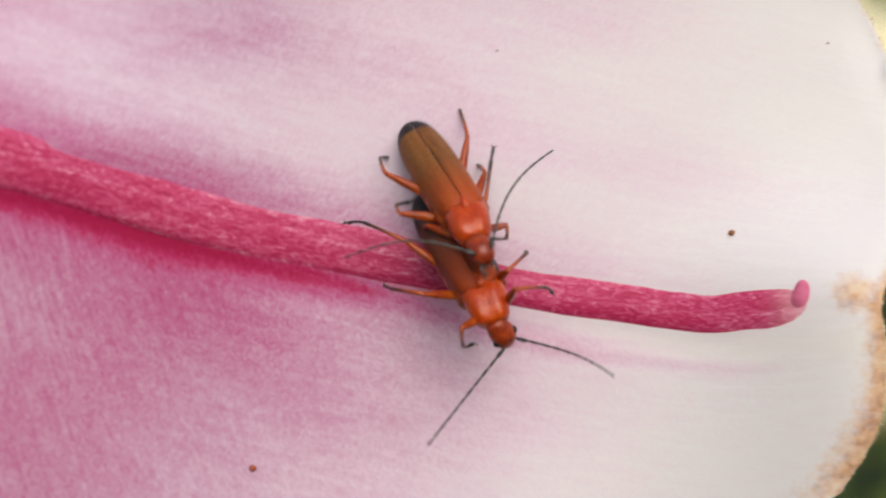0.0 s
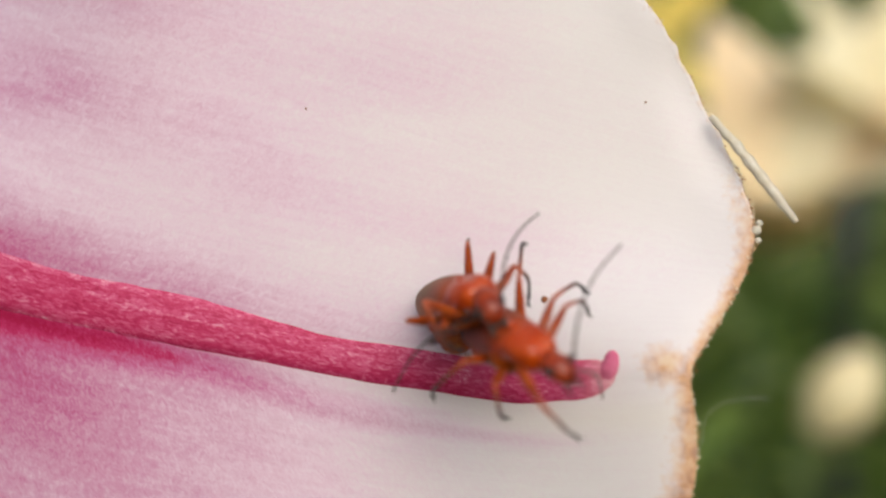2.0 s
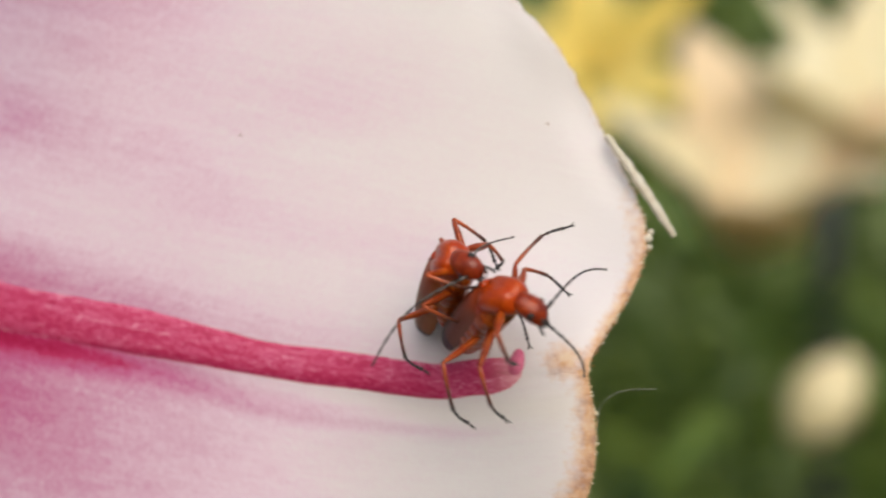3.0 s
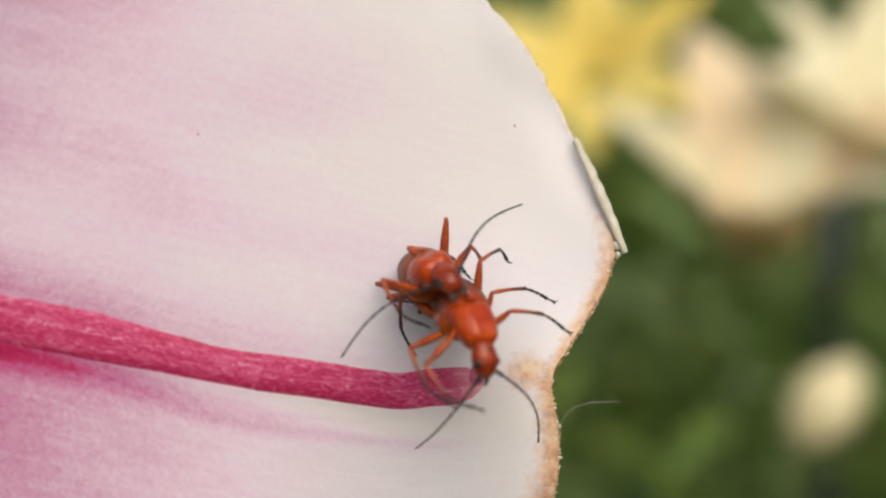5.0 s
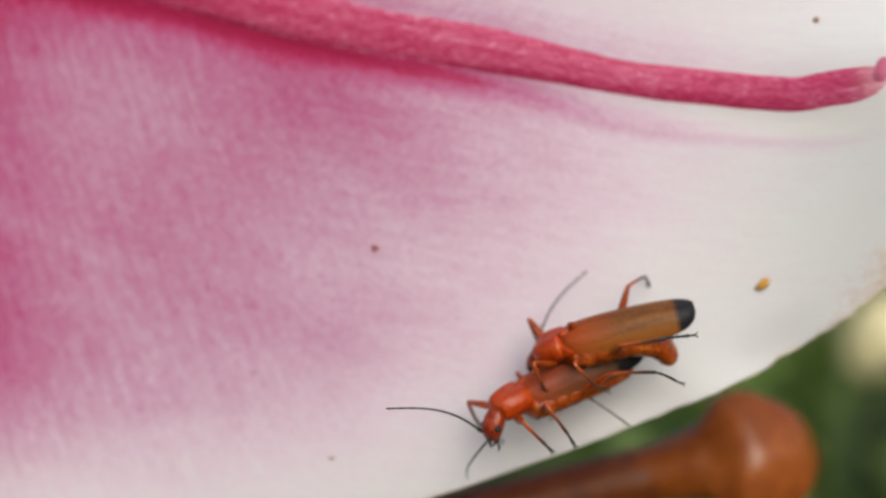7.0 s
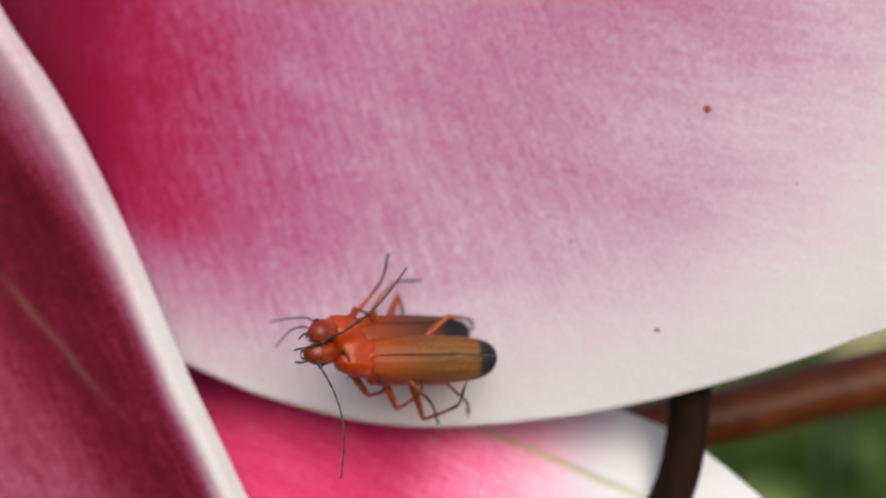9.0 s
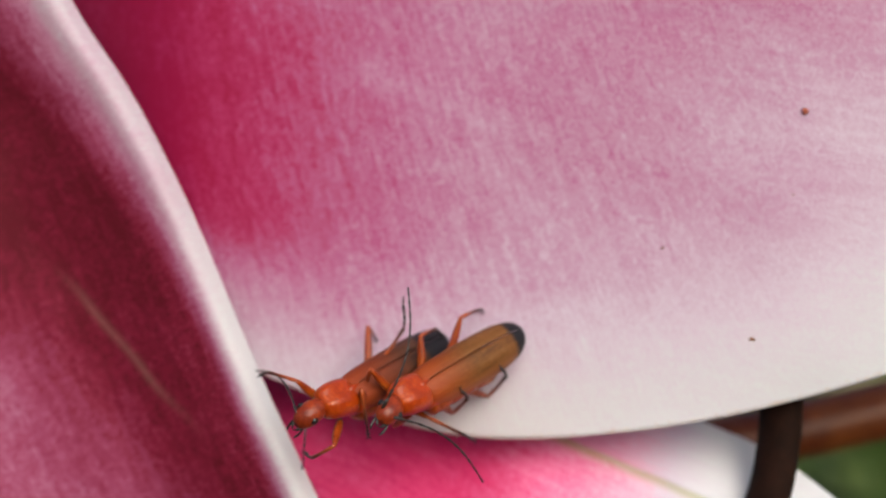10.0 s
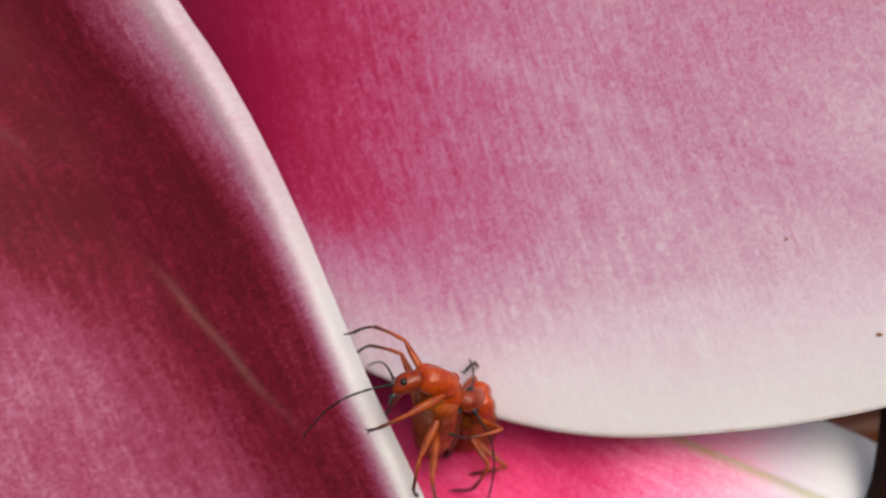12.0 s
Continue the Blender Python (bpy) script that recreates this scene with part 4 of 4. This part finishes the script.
def tread(b, leg, rows):
    """Bend thigh and shin so that the foot comes to x, y, z (mm, on the beetle); swing turns the knee about the line from hip to foot."""
    thigh, lower, hip, a, c, sign = b.legs[leg]
    ankle = math.degrees(math.atan2(FOOT * math.sin(ANKLE), SHIN_LENGTH[leg[1]] + FOOT * math.cos(ANKLE)))
    high, bent = [], []
    for t, x, y, z, swing in rows:
        way = Vector((x, y, z)) - hip
        d = min(max(way.length, abs(a - c) + 0.15), (a + c) * 0.985)
        way.normalize()
        pole = Vector((0.15 if leg[1] != "3" else -0.25, 0.75 * sign, 0.9))
        pole = Matrix.Rotation(radians(swing), 3, way) @ (pole - way * pole.dot(way)).normalized()
        u = (a * a + d * d - c * c) / (2 * d)
        knee = way * u + pole * math.sqrt(max(a * a - u * u, 0.0))
        fx = knee.normalized()
        fy = way.cross(pole).normalized()
        fz = fx.cross(fy)
        m = Matrix((fx, fy, fz)).transposed()
        down = (m.transposed() @ (way * d - knee)).normalized()
        high.append((t, Matrix.Translation(hip * 0.001) @ m.to_4x4()))
        bent.append((t, pose(a * 0.001, 0, 0, 0, math.degrees(math.atan2(-down.z, down.x)) + ankle, 0)))
    walk(thigh, high)
    walk(lower, bent)


def motions():
    # the shred of dry skin flutters about the place where it still holds
    walk(shred, [(t, at(5.8, back, 6.75, 0, turn, 0)) for t, turn, back in (
        (0, 6, -1), (0.5, 0, -1), (1, -8, -1), (1.5, 17, -0.4), (2, -3, -1), (2.5, -12, -1), (3, 2, -1), (5, 11, -0.8), (5.5, 17, 0.6), (6, 18, 0.8), (6.5, 16, 0.6), (12, 14, 0.6))])
    stride(female, [
        (0, -11.93, -5.01, -3.44, 36.63, 39.83, -54.34),
        (0.5, -10.62, -5.44, -3.72, 36.26, 23.66, -43.79),
        (1, -6.68, -5.67, -2.27, 27.61, 0.69, -39.7),
        (1.5, -3.47, -6.73, -1.52, 23.68, -7.7, -50.89),
        (2, -2.29, -8.35, -2.32, 24.62, 4.76, -73.21),
        (2.5, 0.09, -8.16, -1.45, 47.16, -20.09, -64.53),
        (3, 0.55, -8.57, -0.52, 40.91, -18.2, -70.97),
        (5, 1.23, -8.22, -0.84, -1.79, 7.71, -80.68),
        (5.5, 0.42, -5.6, -5.91, 43.26, 46.91, -83.57),
        (6, -1.7, -4.28, -10.6, -44.93, 70.79, -155.1),
        (6.5, -7.61, -5.37, -14.67, -22.57, 27.97, -166.84),
        (7, -15.19, -4.34, -18.57, -19.52, 19.97, -162.95),
        (7.5, -23.1, -4.15, -21.28, -14.07, 17.9, -155.36),
        (9.3, -41.34, -2.69, -23.02, -57.18, 2.01, -143.73),
        (9.5, -42.58, -2.38, -23.73, -64.79, 6.79, -153.81),
        (10, -43.34, -2.61, -24.88, -43.19, 21.61, -134.32),
        (10.5, -43.73, -4.17, -25.02, -26.56, 19.46, -120.25),
        (11, -44.03, -0.97, -25.31, -45.39, -30.75, -87.75),
        (11.5, -44.56, 0.2, -25.12, -39.48, -28.48, -93.38),
        (12, -44.16, -0.99, -24.73, -48.89, -35.7, -84.37),
    ])
    nod(female, [(0, 18, -9, 47, 22), (0.5, 29, 25, 23, 24), (1, 7, 15, 36, 3), (1.5, 23, 30, 13, -20), (2, 31, 18, -5, 1), (2.5, 22, -5, 50, 19), (3, 34, 2, 48, 15), (5, 45, 26, 28, 6), (5.5, 44, 9, 3, 11), (6, 4, 12, 2, 8), (6.5, 2, 30, 35, -6), (7, -1, 19, 45, 6), (7.5, 4, 14, 22, 27), (9.3, -21, 5, 2, 19), (9.5, -16, 27, -2, 17), (10, -7, -8, 17, 8), (10.5, -8, -12, 6, 6), (11, 37, -32, 41, -32), (11.5, 45, 14, 57, -5), (12, 38, -32, 38, -38)])
    feel(female, "L", [(0, 0.88, 0.46, -0.04), (0.5, 0, 0.94, 0.33), (1, 0.34, 0.44, 0.83), (1.5, 0.07, 0.95, 0.3), (2, -0.35, 0.85, 0.39), (2.5, -0.25, 0.74, 0.63), (3, 0.23, 0.93, -0.29), (5, 0.61, 0.63, -0.48), (5.5, 0.94, 0.33, -0.03), (6, 0.86, -0, -0.51), (6.5, 0.41, -0.83, -0.37), (7, 0.43, -0.67, -0.61), (7.5, -0.08, -0.61, -0.79), (9.3, -0.61, -0.23, -0.76), (9.5, -0.31, 0.26, -0.91), (10, -0.11, -0.03, -0.99), (10.5, -0.4, -0.32, -0.86), (11, 0.82, 0.34, -0.46), (11.5, 0.43, -0.04, -0.9), (12, 0.85, -0.44, -0.27)])
    feel(female, "R", [(0, 0.33, -0.92, -0.23), (0.5, 0.85, -0.16, -0.5), (1, 0.3, 0.66, -0.69), (1.5, -0.29, -0.02, -0.96), (2, -0.3, 0.61, -0.74), (2.5, 0.36, 0.43, -0.83), (3, 0.54, 0.36, -0.76), (5, 0.47, -0.13, -0.88), (5.5, 0.06, -0.79, -0.61), (6, 0.08, -0.64, -0.76), (6.5, -0.01, -0.96, -0.28), (7, 0.08, -0.2, 0.98), (7.5, -0.51, -0.85, 0.11), (9.3, -0.58, -0.47, -0.66), (9.5, -0.41, -0.62, -0.67), (10, -0.24, -0.77, -0.59), (10.5, -0.53, -0.79, -0.33), (11, -0.07, -0.82, 0.57), (11.5, -0, -0.57, -0.82), (12, 0.25, -0.96, 0.08)])
    tread(female, "L1", [(0, 1.04, 2.6, -1.16, 23), (0.5, 0.32, 4.54, -2.06, -78), (1, -0.61, 4.34, -2.4, -13), (1.5, -0.28, 4.76, -0.21, -53), (2, -1.97, 3.45, -0.93, -2), (2.5, -0.71, 4.47, -1.87, -35), (3, -1.68, 3.34, -2.28, -24), (5, -1.12, 4.41, -1.01, -69), (5.5, -0.54, 2.46, -1.38, 11), (6, 0.85, 4.27, -0.12, -20), (6.5, 0.39, 2.07, -2.92, -16), (7, -0.18, 1.72, -2.38, 10), (7.5, 2.09, 1.18, -2.23, -4), (9.3, 0.03, 1.05, -1.45, 9), (9.5, 1.27, 2.31, -1.34, -5), (10, 2.1, 0.18, -2.49, 9), (10.5, 2.25, 0.67, -2.79, 22), (11, -1.47, -1.3, -2.28, 177), (11.5, -1.53, 2.7, -3.82, 27), (12, -1.28, -1.12, -3.56, 123)])
    tread(female, "L2", [(0, -1.42, 2.58, -0.91, 15), (0.5, -3.58, 2.9, -2.25, 1), (1, -1.6, 1.9, -3, 6), (1.5, -0.48, 4.55, 1.23, 13), (2, -3.17, 4.05, -0.37, -7), (2.5, -1.84, 5.08, 0.24, -37), (3, -0.17, 5.01, -0.27, -43), (5, -3.1, 4.06, -0.02, -78), (5.5, -1.8, 3.6, -0.82, 4), (6, -3.11, 3.41, 0.58, -21), (6.5, -2.69, 2.15, -2.49, 5), (7, -1.22, 2.07, -2.35, 6), (7.5, -2.07, 2.7, -2.12, 30), (9.3, -3.94, 3.41, -2.44, -19), (9.5, -3.81, 3.23, -2.78, -23), (10, -0.31, 1.56, -1.56, 29), (10.5, 0.51, 1, -4.19, 25), (11, -2.27, 0.54, -2.93, 117), (11.5, -4.08, 2.84, -2.8, 99), (12, -4.39, 1.76, -2.99, 116)])
    tread(female, "L3", [(0, -6.15, 3.7, 0.94, -17), (0.5, -5.47, 3.62, 2.15, -21), (1, -4.6, 1.6, -2.7, 2), (1.5, -4.6, 1.6, -2.7, 2), (2, -5.1, 2.94, 2.15, -30), (2.5, -4.87, 5.1, 0.16, 31), (3, -4.6, 1.6, -2.7, 2), (5, -5.06, 2.35, 1.39, -47), (5.5, -4.8, 4.58, -0.27, -57), (6, -6.78, 2.93, -0.18, -80), (6.5, -6.33, 2.63, -0.72, -1), (7, -6.34, 3.69, -0.41, -15), (7.5, -6.13, 4.16, 0.06, 15), (9.3, -6.03, 2.95, -2.7, 1), (9.5, -5.91, 3.7, -0.48, -2), (10, -4.52, 4.54, -1.57, 30), (10.5, -4.45, 4.52, -1.41, 45), (11, -4.11, 1.86, -2.99, 117), (11.5, -4.6, 1.6, -2.7, 2), (12, -5.24, 2.25, -1.96, 109)])
    tread(female, "R1", [(0, 0.84, -1.22, -1.98, -26), (0.5, 1.88, -2.11, -2.83, -29), (1, 1.97, -0.47, -2.87, -6), (1.5, 1.64, -0.65, -3.21, -18), (2, 1.2, 0.49, -4.11, -43), (2.5, 0.3, -2, -3.47, -37), (3, -0.28, -1.36, -2.67, -60), (5, 2.33, 0.45, -3.5, 41), (5.5, -0.6, -4.41, -2.64, 30), (6, 2.32, -1.8, -0.71, -39), (6.5, 1.59, -4.87, -1.01, 87), (7, 1.2, -1.5, -2.9, -34), (7.5, 1.2, -1.5, -2.9, -34), (9.3, -2.33, -2.37, 2.42, -143), (9.5, 1.2, -1.5, -2.9, -34), (10, 1.85, -3.7, -1.31, -31), (10.5, 0.36, -4.44, -0.44, 47), (11, 0.98, -4.92, -1.34, -51), (11.5, 0.51, -4.77, -0.73, 46), (12, 0.42, -4.69, -1.7, -31)])
    tread(female, "R2", [(0, -3.26, -3.42, -0.67, -5), (0.5, -1.4, -1.76, -2.49, -22), (1, -2.13, -1.62, -2.81, -23), (1.5, -2.37, -2.24, -2.39, -43), (2, -0.98, -1.25, -2.9, -58), (2.5, -1.05, -2.49, -3.49, -24), (3, -2.02, -2.66, -4.12, -35), (5, 1.16, -0.47, -3.67, 22), (5.5, -1.6, -1.9, -3, -6), (6, -1.6, -1.9, -3, -6), (6.5, -1.6, -1.9, -3, -6), (7, -1.6, -1.9, -3, -6), (7.5, -1.6, -1.9, -3, -6), (9.3, -4.51, -1.21, 2.33, -48), (9.5, -4.3, -3.03, 1.59, -208), (10, -4.1, -1.66, 2.58, -202), (10.5, -1.6, -1.9, -3, -366), (11, -1.6, -1.9, -3, -366), (11.5, -1.37, -3.67, -2.35, -377), (12, -1.52, -4.49, -1.6, -407)])
    tread(female, "R3", [(0, -6.34, -3.68, 0.75, 31), (0.5, -7.06, -1.54, 0.78, 13), (1, -4, -3.57, -0.64, -42), (1.5, -4.47, -3.34, -1.27, -48), (2, -2.82, -3.33, -1.43, -66), (2.5, -3.27, -2.44, -2.82, -20), (3, -3.39, -3.41, -3.31, -39), (5, -4.6, -1.6, -2.7, -2), (5.5, -4.6, -1.6, -2.7, -2), (6, -4.6, -1.6, -2.7, -2), (6.5, -4.6, -1.6, -2.7, -2), (7, -4.6, -1.6, -2.7, -2), (7.5, -4.6, -1.6, -2.7, -2), (9.3, -4.6, -1.6, -2.7, -2), (9.5, -4.6, -1.6, -2.7, -2), (10, -4.6, -1.6, -2.7, -2), (10.5, -6.58, -0.68, 2.35, 77), (11, -4.6, -1.6, -2.7, -2), (11.5, -4.6, -1.6, -2.7, -2), (12, -4.6, -1.6, -2.7, -2)])
    stride(male, [
        (0, -12.63, -4.57, -0.2, 31.59, 40.42, -52.98),
        (0.5, -12.82, -4.72, -0.85, 28.47, 16.62, -51.94),
        (1, -9.4, -4.51, -0.08, 26, -5.93, -45.38),
        (1.5, -6.64, -5.27, -0.18, 21.64, -14.17, -56.25),
        (2, -4.33, -6.57, -0.77, 24.67, -2.14, -73.69),
        (2.5, -2.52, -6.4, -0.35, 64.04, -27.39, -75.4),
        (3, -1.44, -6.7, 0.89, 67.76, -27.43, -76.59),
        (5, -0.55, -6.47, 0.78, 27.11, 3.1, -81.37),
        (5.5, -1.78, -4.41, -2.54, 48.92, 26.89, -88.67),
        (6, -2.53, -4.98, -6.3, -30.95, 59.89, -156.38),
        (6.5, -6.04, -5.24, -11.49, -26.17, 23.13, -167.17),
        (7, -13.12, -4.27, -16.14, -30.8, 14.32, 176.38),
        (7.5, -21.1, -3.74, -19, -28.87, 14.35, 175.88),
        (9.3, -40.15, -3.74, -23.54, -76.4, 1.02, -156.96),
        (9.5, -40.74, -3.15, -23.32, -65.79, 5.54, -156.36),
        (10, -40.12, -2.76, -24.58, -50.39, 24.23, -144.64),
        (10.5, -40.25, -3.7, -24.32, -34.97, 22.36, -129.18),
        (11, -42.36, 1.49, -25.98, -67.2, -26.29, -88.43),
        (11.5, -42.89, 2.47, -25.2, -63.27, -29.77, -78.18),
        (12, -42.7, 1.62, -25.88, -73.57, -23.78, -91.43),
    ])
    nod(male, [(0, 3, -12, -15, 9), (0.5, 6, 7, 18, -17), (1, 8, 14, 38, -44), (1.5, 8, 8, 41, -14), (2, 5, 12, 33, -18), (2.5, 15, -21, 38, -12), (3, 14, -20, 31, -22), (5, 4, 15, 26, -4), (5.5, 11, -5, 27, 3), (6, 20, 16, 54, -1), (6.5, 8, 31, -0, 27), (7, 20, -19, 34, -7), (7.5, 24, -1, 31, -23), (9.3, -22, -3, -15, 31), (9.5, -21, 4, 3, 43), (10, -15, 1, -10, 22), (10.5, -12, -12, 12, 29), (11, 10, 11, 22, 11), (11.5, 20, 22, 21, 27), (12, 2, 2, 25, 21)])
    feel(male, "L", [(0, -0.54, 0.8, 0.27), (0.5, -0.76, 0.64, 0.1), (1, -0.87, 0.24, -0.42), (1.5, -0.88, 0.47, 0.04), (2, -0.78, 0.62, -0.02), (2.5, -0.55, 0.36, -0.75), (3, -0.53, 0.15, -0.84), (5, -0.52, 0.85, -0.05), (5.5, -0.32, 0.93, -0.17), (6, 0.28, 0.18, -0.94), (6.5, -0.61, 0.14, -0.78), (7, -0.05, 0.06, -1), (7.5, 0.21, -0.05, -0.98), (9.3, -0.09, 0.98, 0.19), (9.5, 0.11, 0.99, -0.04), (10, -0.32, 0.91, -0.27), (10.5, -0.21, 0.94, -0.26), (11, -0.4, 0.9, -0.16), (11.5, 0.95, 0.3, 0.04), (12, -0.41, 0.87, -0.27)])
    feel(male, "R", [(0, -0.25, -0.94, 0.24), (0.5, -0.21, -0.94, -0.26), (1, -0.08, -0.88, -0.46), (1.5, -0.04, -0.73, -0.68), (2, -0.26, -0.77, -0.59), (2.5, -0.13, -0.95, 0.27), (3, -0.08, -0.88, 0.47), (5, -0.35, -0.85, -0.4), (5.5, -0.17, -0.97, -0.2), (6, -0.02, -0.84, -0.54), (6.5, -0.93, 0.21, 0.3), (7, -0.45, -0.89, -0.05), (7.5, -0.5, -0.85, -0.17), (9.3, -0.57, -0.34, 0.75), (9.5, -0.76, -0.09, 0.65), (10, -0.45, -0.37, 0.81), (10.5, -0.81, -0.44, 0.37), (11, -0.55, -0.74, -0.39), (11.5, -0.7, -0.52, -0.49), (12, -0.81, -0.43, -0.39)])
    tread(male, "L1", [(0, 1.5, 0.31, -0.36, -88), (0.5, -1.79, 2.78, -2.68, 26), (1, 1, 1, -2, 16), (1.5, -1.32, 3.37, -1.11, 15), (2, -1.75, 2.66, -1.59, 5), (2.5, 1.48, 0.16, -1.8, -87), (3, 1.28, -0.26, -2.05, -104), (5, -2.44, 1.87, -1.66, 6), (5.5, 1, 1, -2, 16), (6, 0.48, 2.21, -2.25, -4), (6.5, 1, 1, -2, 16), (7, 1, 1, -2, 16), (7.5, 1, 1, -2, 16), (9.3, -0.39, 1.22, 0.82, 121), (9.5, -1.29, 0.13, -3.62, 39), (10, 1.07, 0.34, 0.03, 212), (10.5, 2.06, 0.12, -0.43, 205), (11, 1, 1, -2, 376), (11.5, 1, 1, -2, 376), (12, 1, 1, -2, 376)])
    tread(male, "L2", [(0, -4.54, 1.59, -2.66, 2), (0.5, -3.73, 2.64, -1, -1), (1, -1.2, 1.2, -2.2, 11), (1.5, -0.61, 1.32, -1.07, 2), (2, -3.25, 2.19, 0.19, -4), (2.5, -1.2, 1.2, -2.2, 11), (3, -1.2, 1.2, -2.2, 11), (5, -0.69, 1.52, -1.2, -7), (5.5, -1.2, 1.2, -2.2, 11), (6, -1.2, 1.2, -2.2, 11), (6.5, -1.2, 1.2, -2.2, 11), (7, -1.2, 1.2, -2.2, 11), (7.5, -1.2, 1.2, -2.2, 11), (9.3, -2.04, 1.29, 0.65, 113), (9.5, -2.06, 1.58, 0.44, 128), (10, -1.43, 1.04, 0.29, 126), (10.5, -1.17, 1.21, -2.07, 258), (11, 2.96, 2.22, -1.68, 349), (11.5, -1.65, 0.38, -1.76, 436), (12, -3.31, 2.79, -2.13, 374)])
    tread(male, "L3", [(0, -7.11, 2.15, -0.66, 3), (0.5, -5.7, 1.85, 1.03, -17), (1, -5.37, 2.98, 0.4, -10), (1.5, 0.65, -1.38, 1.14, 12), (2, -5.01, 2.07, 0.97, -23), (2.5, -3.8, 1.3, -2.2, 10), (3, -3.8, 1.3, -2.2, 10), (5, -5.14, 1.64, 0.6, -10), (5.5, -4.28, 2.33, -0.58, 3), (6, -6.91, 0.42, -2.56, -26), (6.5, -7.35, -0.25, -1.62, 13), (7, -5.69, 2.72, 0.57, 15), (7.5, -5.42, 2.71, 0.59, 21), (9.3, -4.3, 1.26, 0.43, 116), (9.5, -4.4, 1.19, 0.3, 130), (10, -3.49, 1.24, 0.76, 122), (10.5, -7.71, 1.51, -1.43, 143), (11, -2.42, 3.03, -3.03, 96), (11.5, -3.8, 1.3, -2.2, 10), (12, -3.8, 1.3, -2.2, 10)])
    tread(male, "R1", [(0, -1.96, -0.83, -3.37, 16), (0.5, 1, -1, -2, -16), (1, 1, -1, -2, -16), (1.5, 1, -1, -2, -16), (2, 1, -1, -2, -16), (2.5, 1, -1, -2, -16), (3, 1, -1, -2, -16), (5, 1, -1, -2, -16), (5.5, -1.98, -2.66, -2.4, -15), (6, 1, -1, -2, -16), (6.5, 1, -1, -2, -16), (7, 1, -1, -2, -16), (7.5, 0.75, -1.49, -1.33, 8), (9.3, -1.1, -1.87, -2.51, -4), (9.5, -1.49, -2.04, -2.54, 21), (10, 1, -1, -2, -16), (10.5, 1, -1, -2, -16), (11, 2.4, -1.26, -0.9, 26), (11.5, 1.62, -0.88, -1.11, 30), (12, 2.14, -1.02, -0.41, 11)])
    tread(male, "R2", [(0, -3.69, -1.24, -2.04, -15), (0.5, -1.2, -1.2, -2.2, -11), (1, -1.2, -1.2, -2.2, -11), (1.5, -1.2, -1.2, -2.2, -11), (2, -1.61, -1.42, -1.3, -57), (2.5, -1.2, -1.2, -2.2, -11), (3, -1.2, -1.2, -2.2, -11), (5, -4.77, -0.61, -1.51, -22), (5.5, -1.2, -1.2, -2.2, -11), (6, -0.25, -1.5, -1.77, -44), (6.5, -1.2, -1.2, -2.2, -11), (7, -0.32, -1.43, -1.28, -28), (7.5, -1.2, -1.2, -2.2, -11), (9.3, -1.2, -1.2, -2.2, -11), (9.5, -3.76, -2.11, -3.38, -3), (10, -3.64, -2.05, -1.75, 5), (10.5, -3.5, -2.15, -1.37, 11), (11, -1.2, -1.2, -2.2, -11), (11.5, 1.29, -1.49, -1.97, 29), (12, -1.2, -1.2, -2.2, -11)])
    tread(male, "R3", [(0, -6.07, -1.03, -1.38, -7), (0.5, -5.13, -0.45, -0.15, -5), (1, -6.76, -2.28, 0.78, -16), (1.5, -4.56, -2.48, -1.4, -51), (2, -3.23, -0.83, -0.76, -29), (2.5, -0.97, -4.64, -0.25, 9), (3, -1.61, -4.44, -0.77, 3), (5, -6.76, -0.83, -0.8, -14), (5.5, -2.5, -1.87, -1.19, 16), (6, -4.62, -4.27, -3.2, 1), (6.5, -5.2, -3.41, -0.57, 36), (7, -4.28, -4.14, -0.92, 26), (7.5, -4.05, -4.21, -0.98, 24), (9.3, -6.05, -1.49, -3.21, -2), (9.5, -5.89, -1.77, -2.59, 0), (10, -6, -1.83, -1.58, 12), (10.5, -6.07, -1.65, -0.64, 20), (11, -3.8, -1.3, -2.2, -10), (11.5, -3.8, -1.3, -2.2, -10), (12, -3.8, -1.3, -2.2, -10)])

motions()
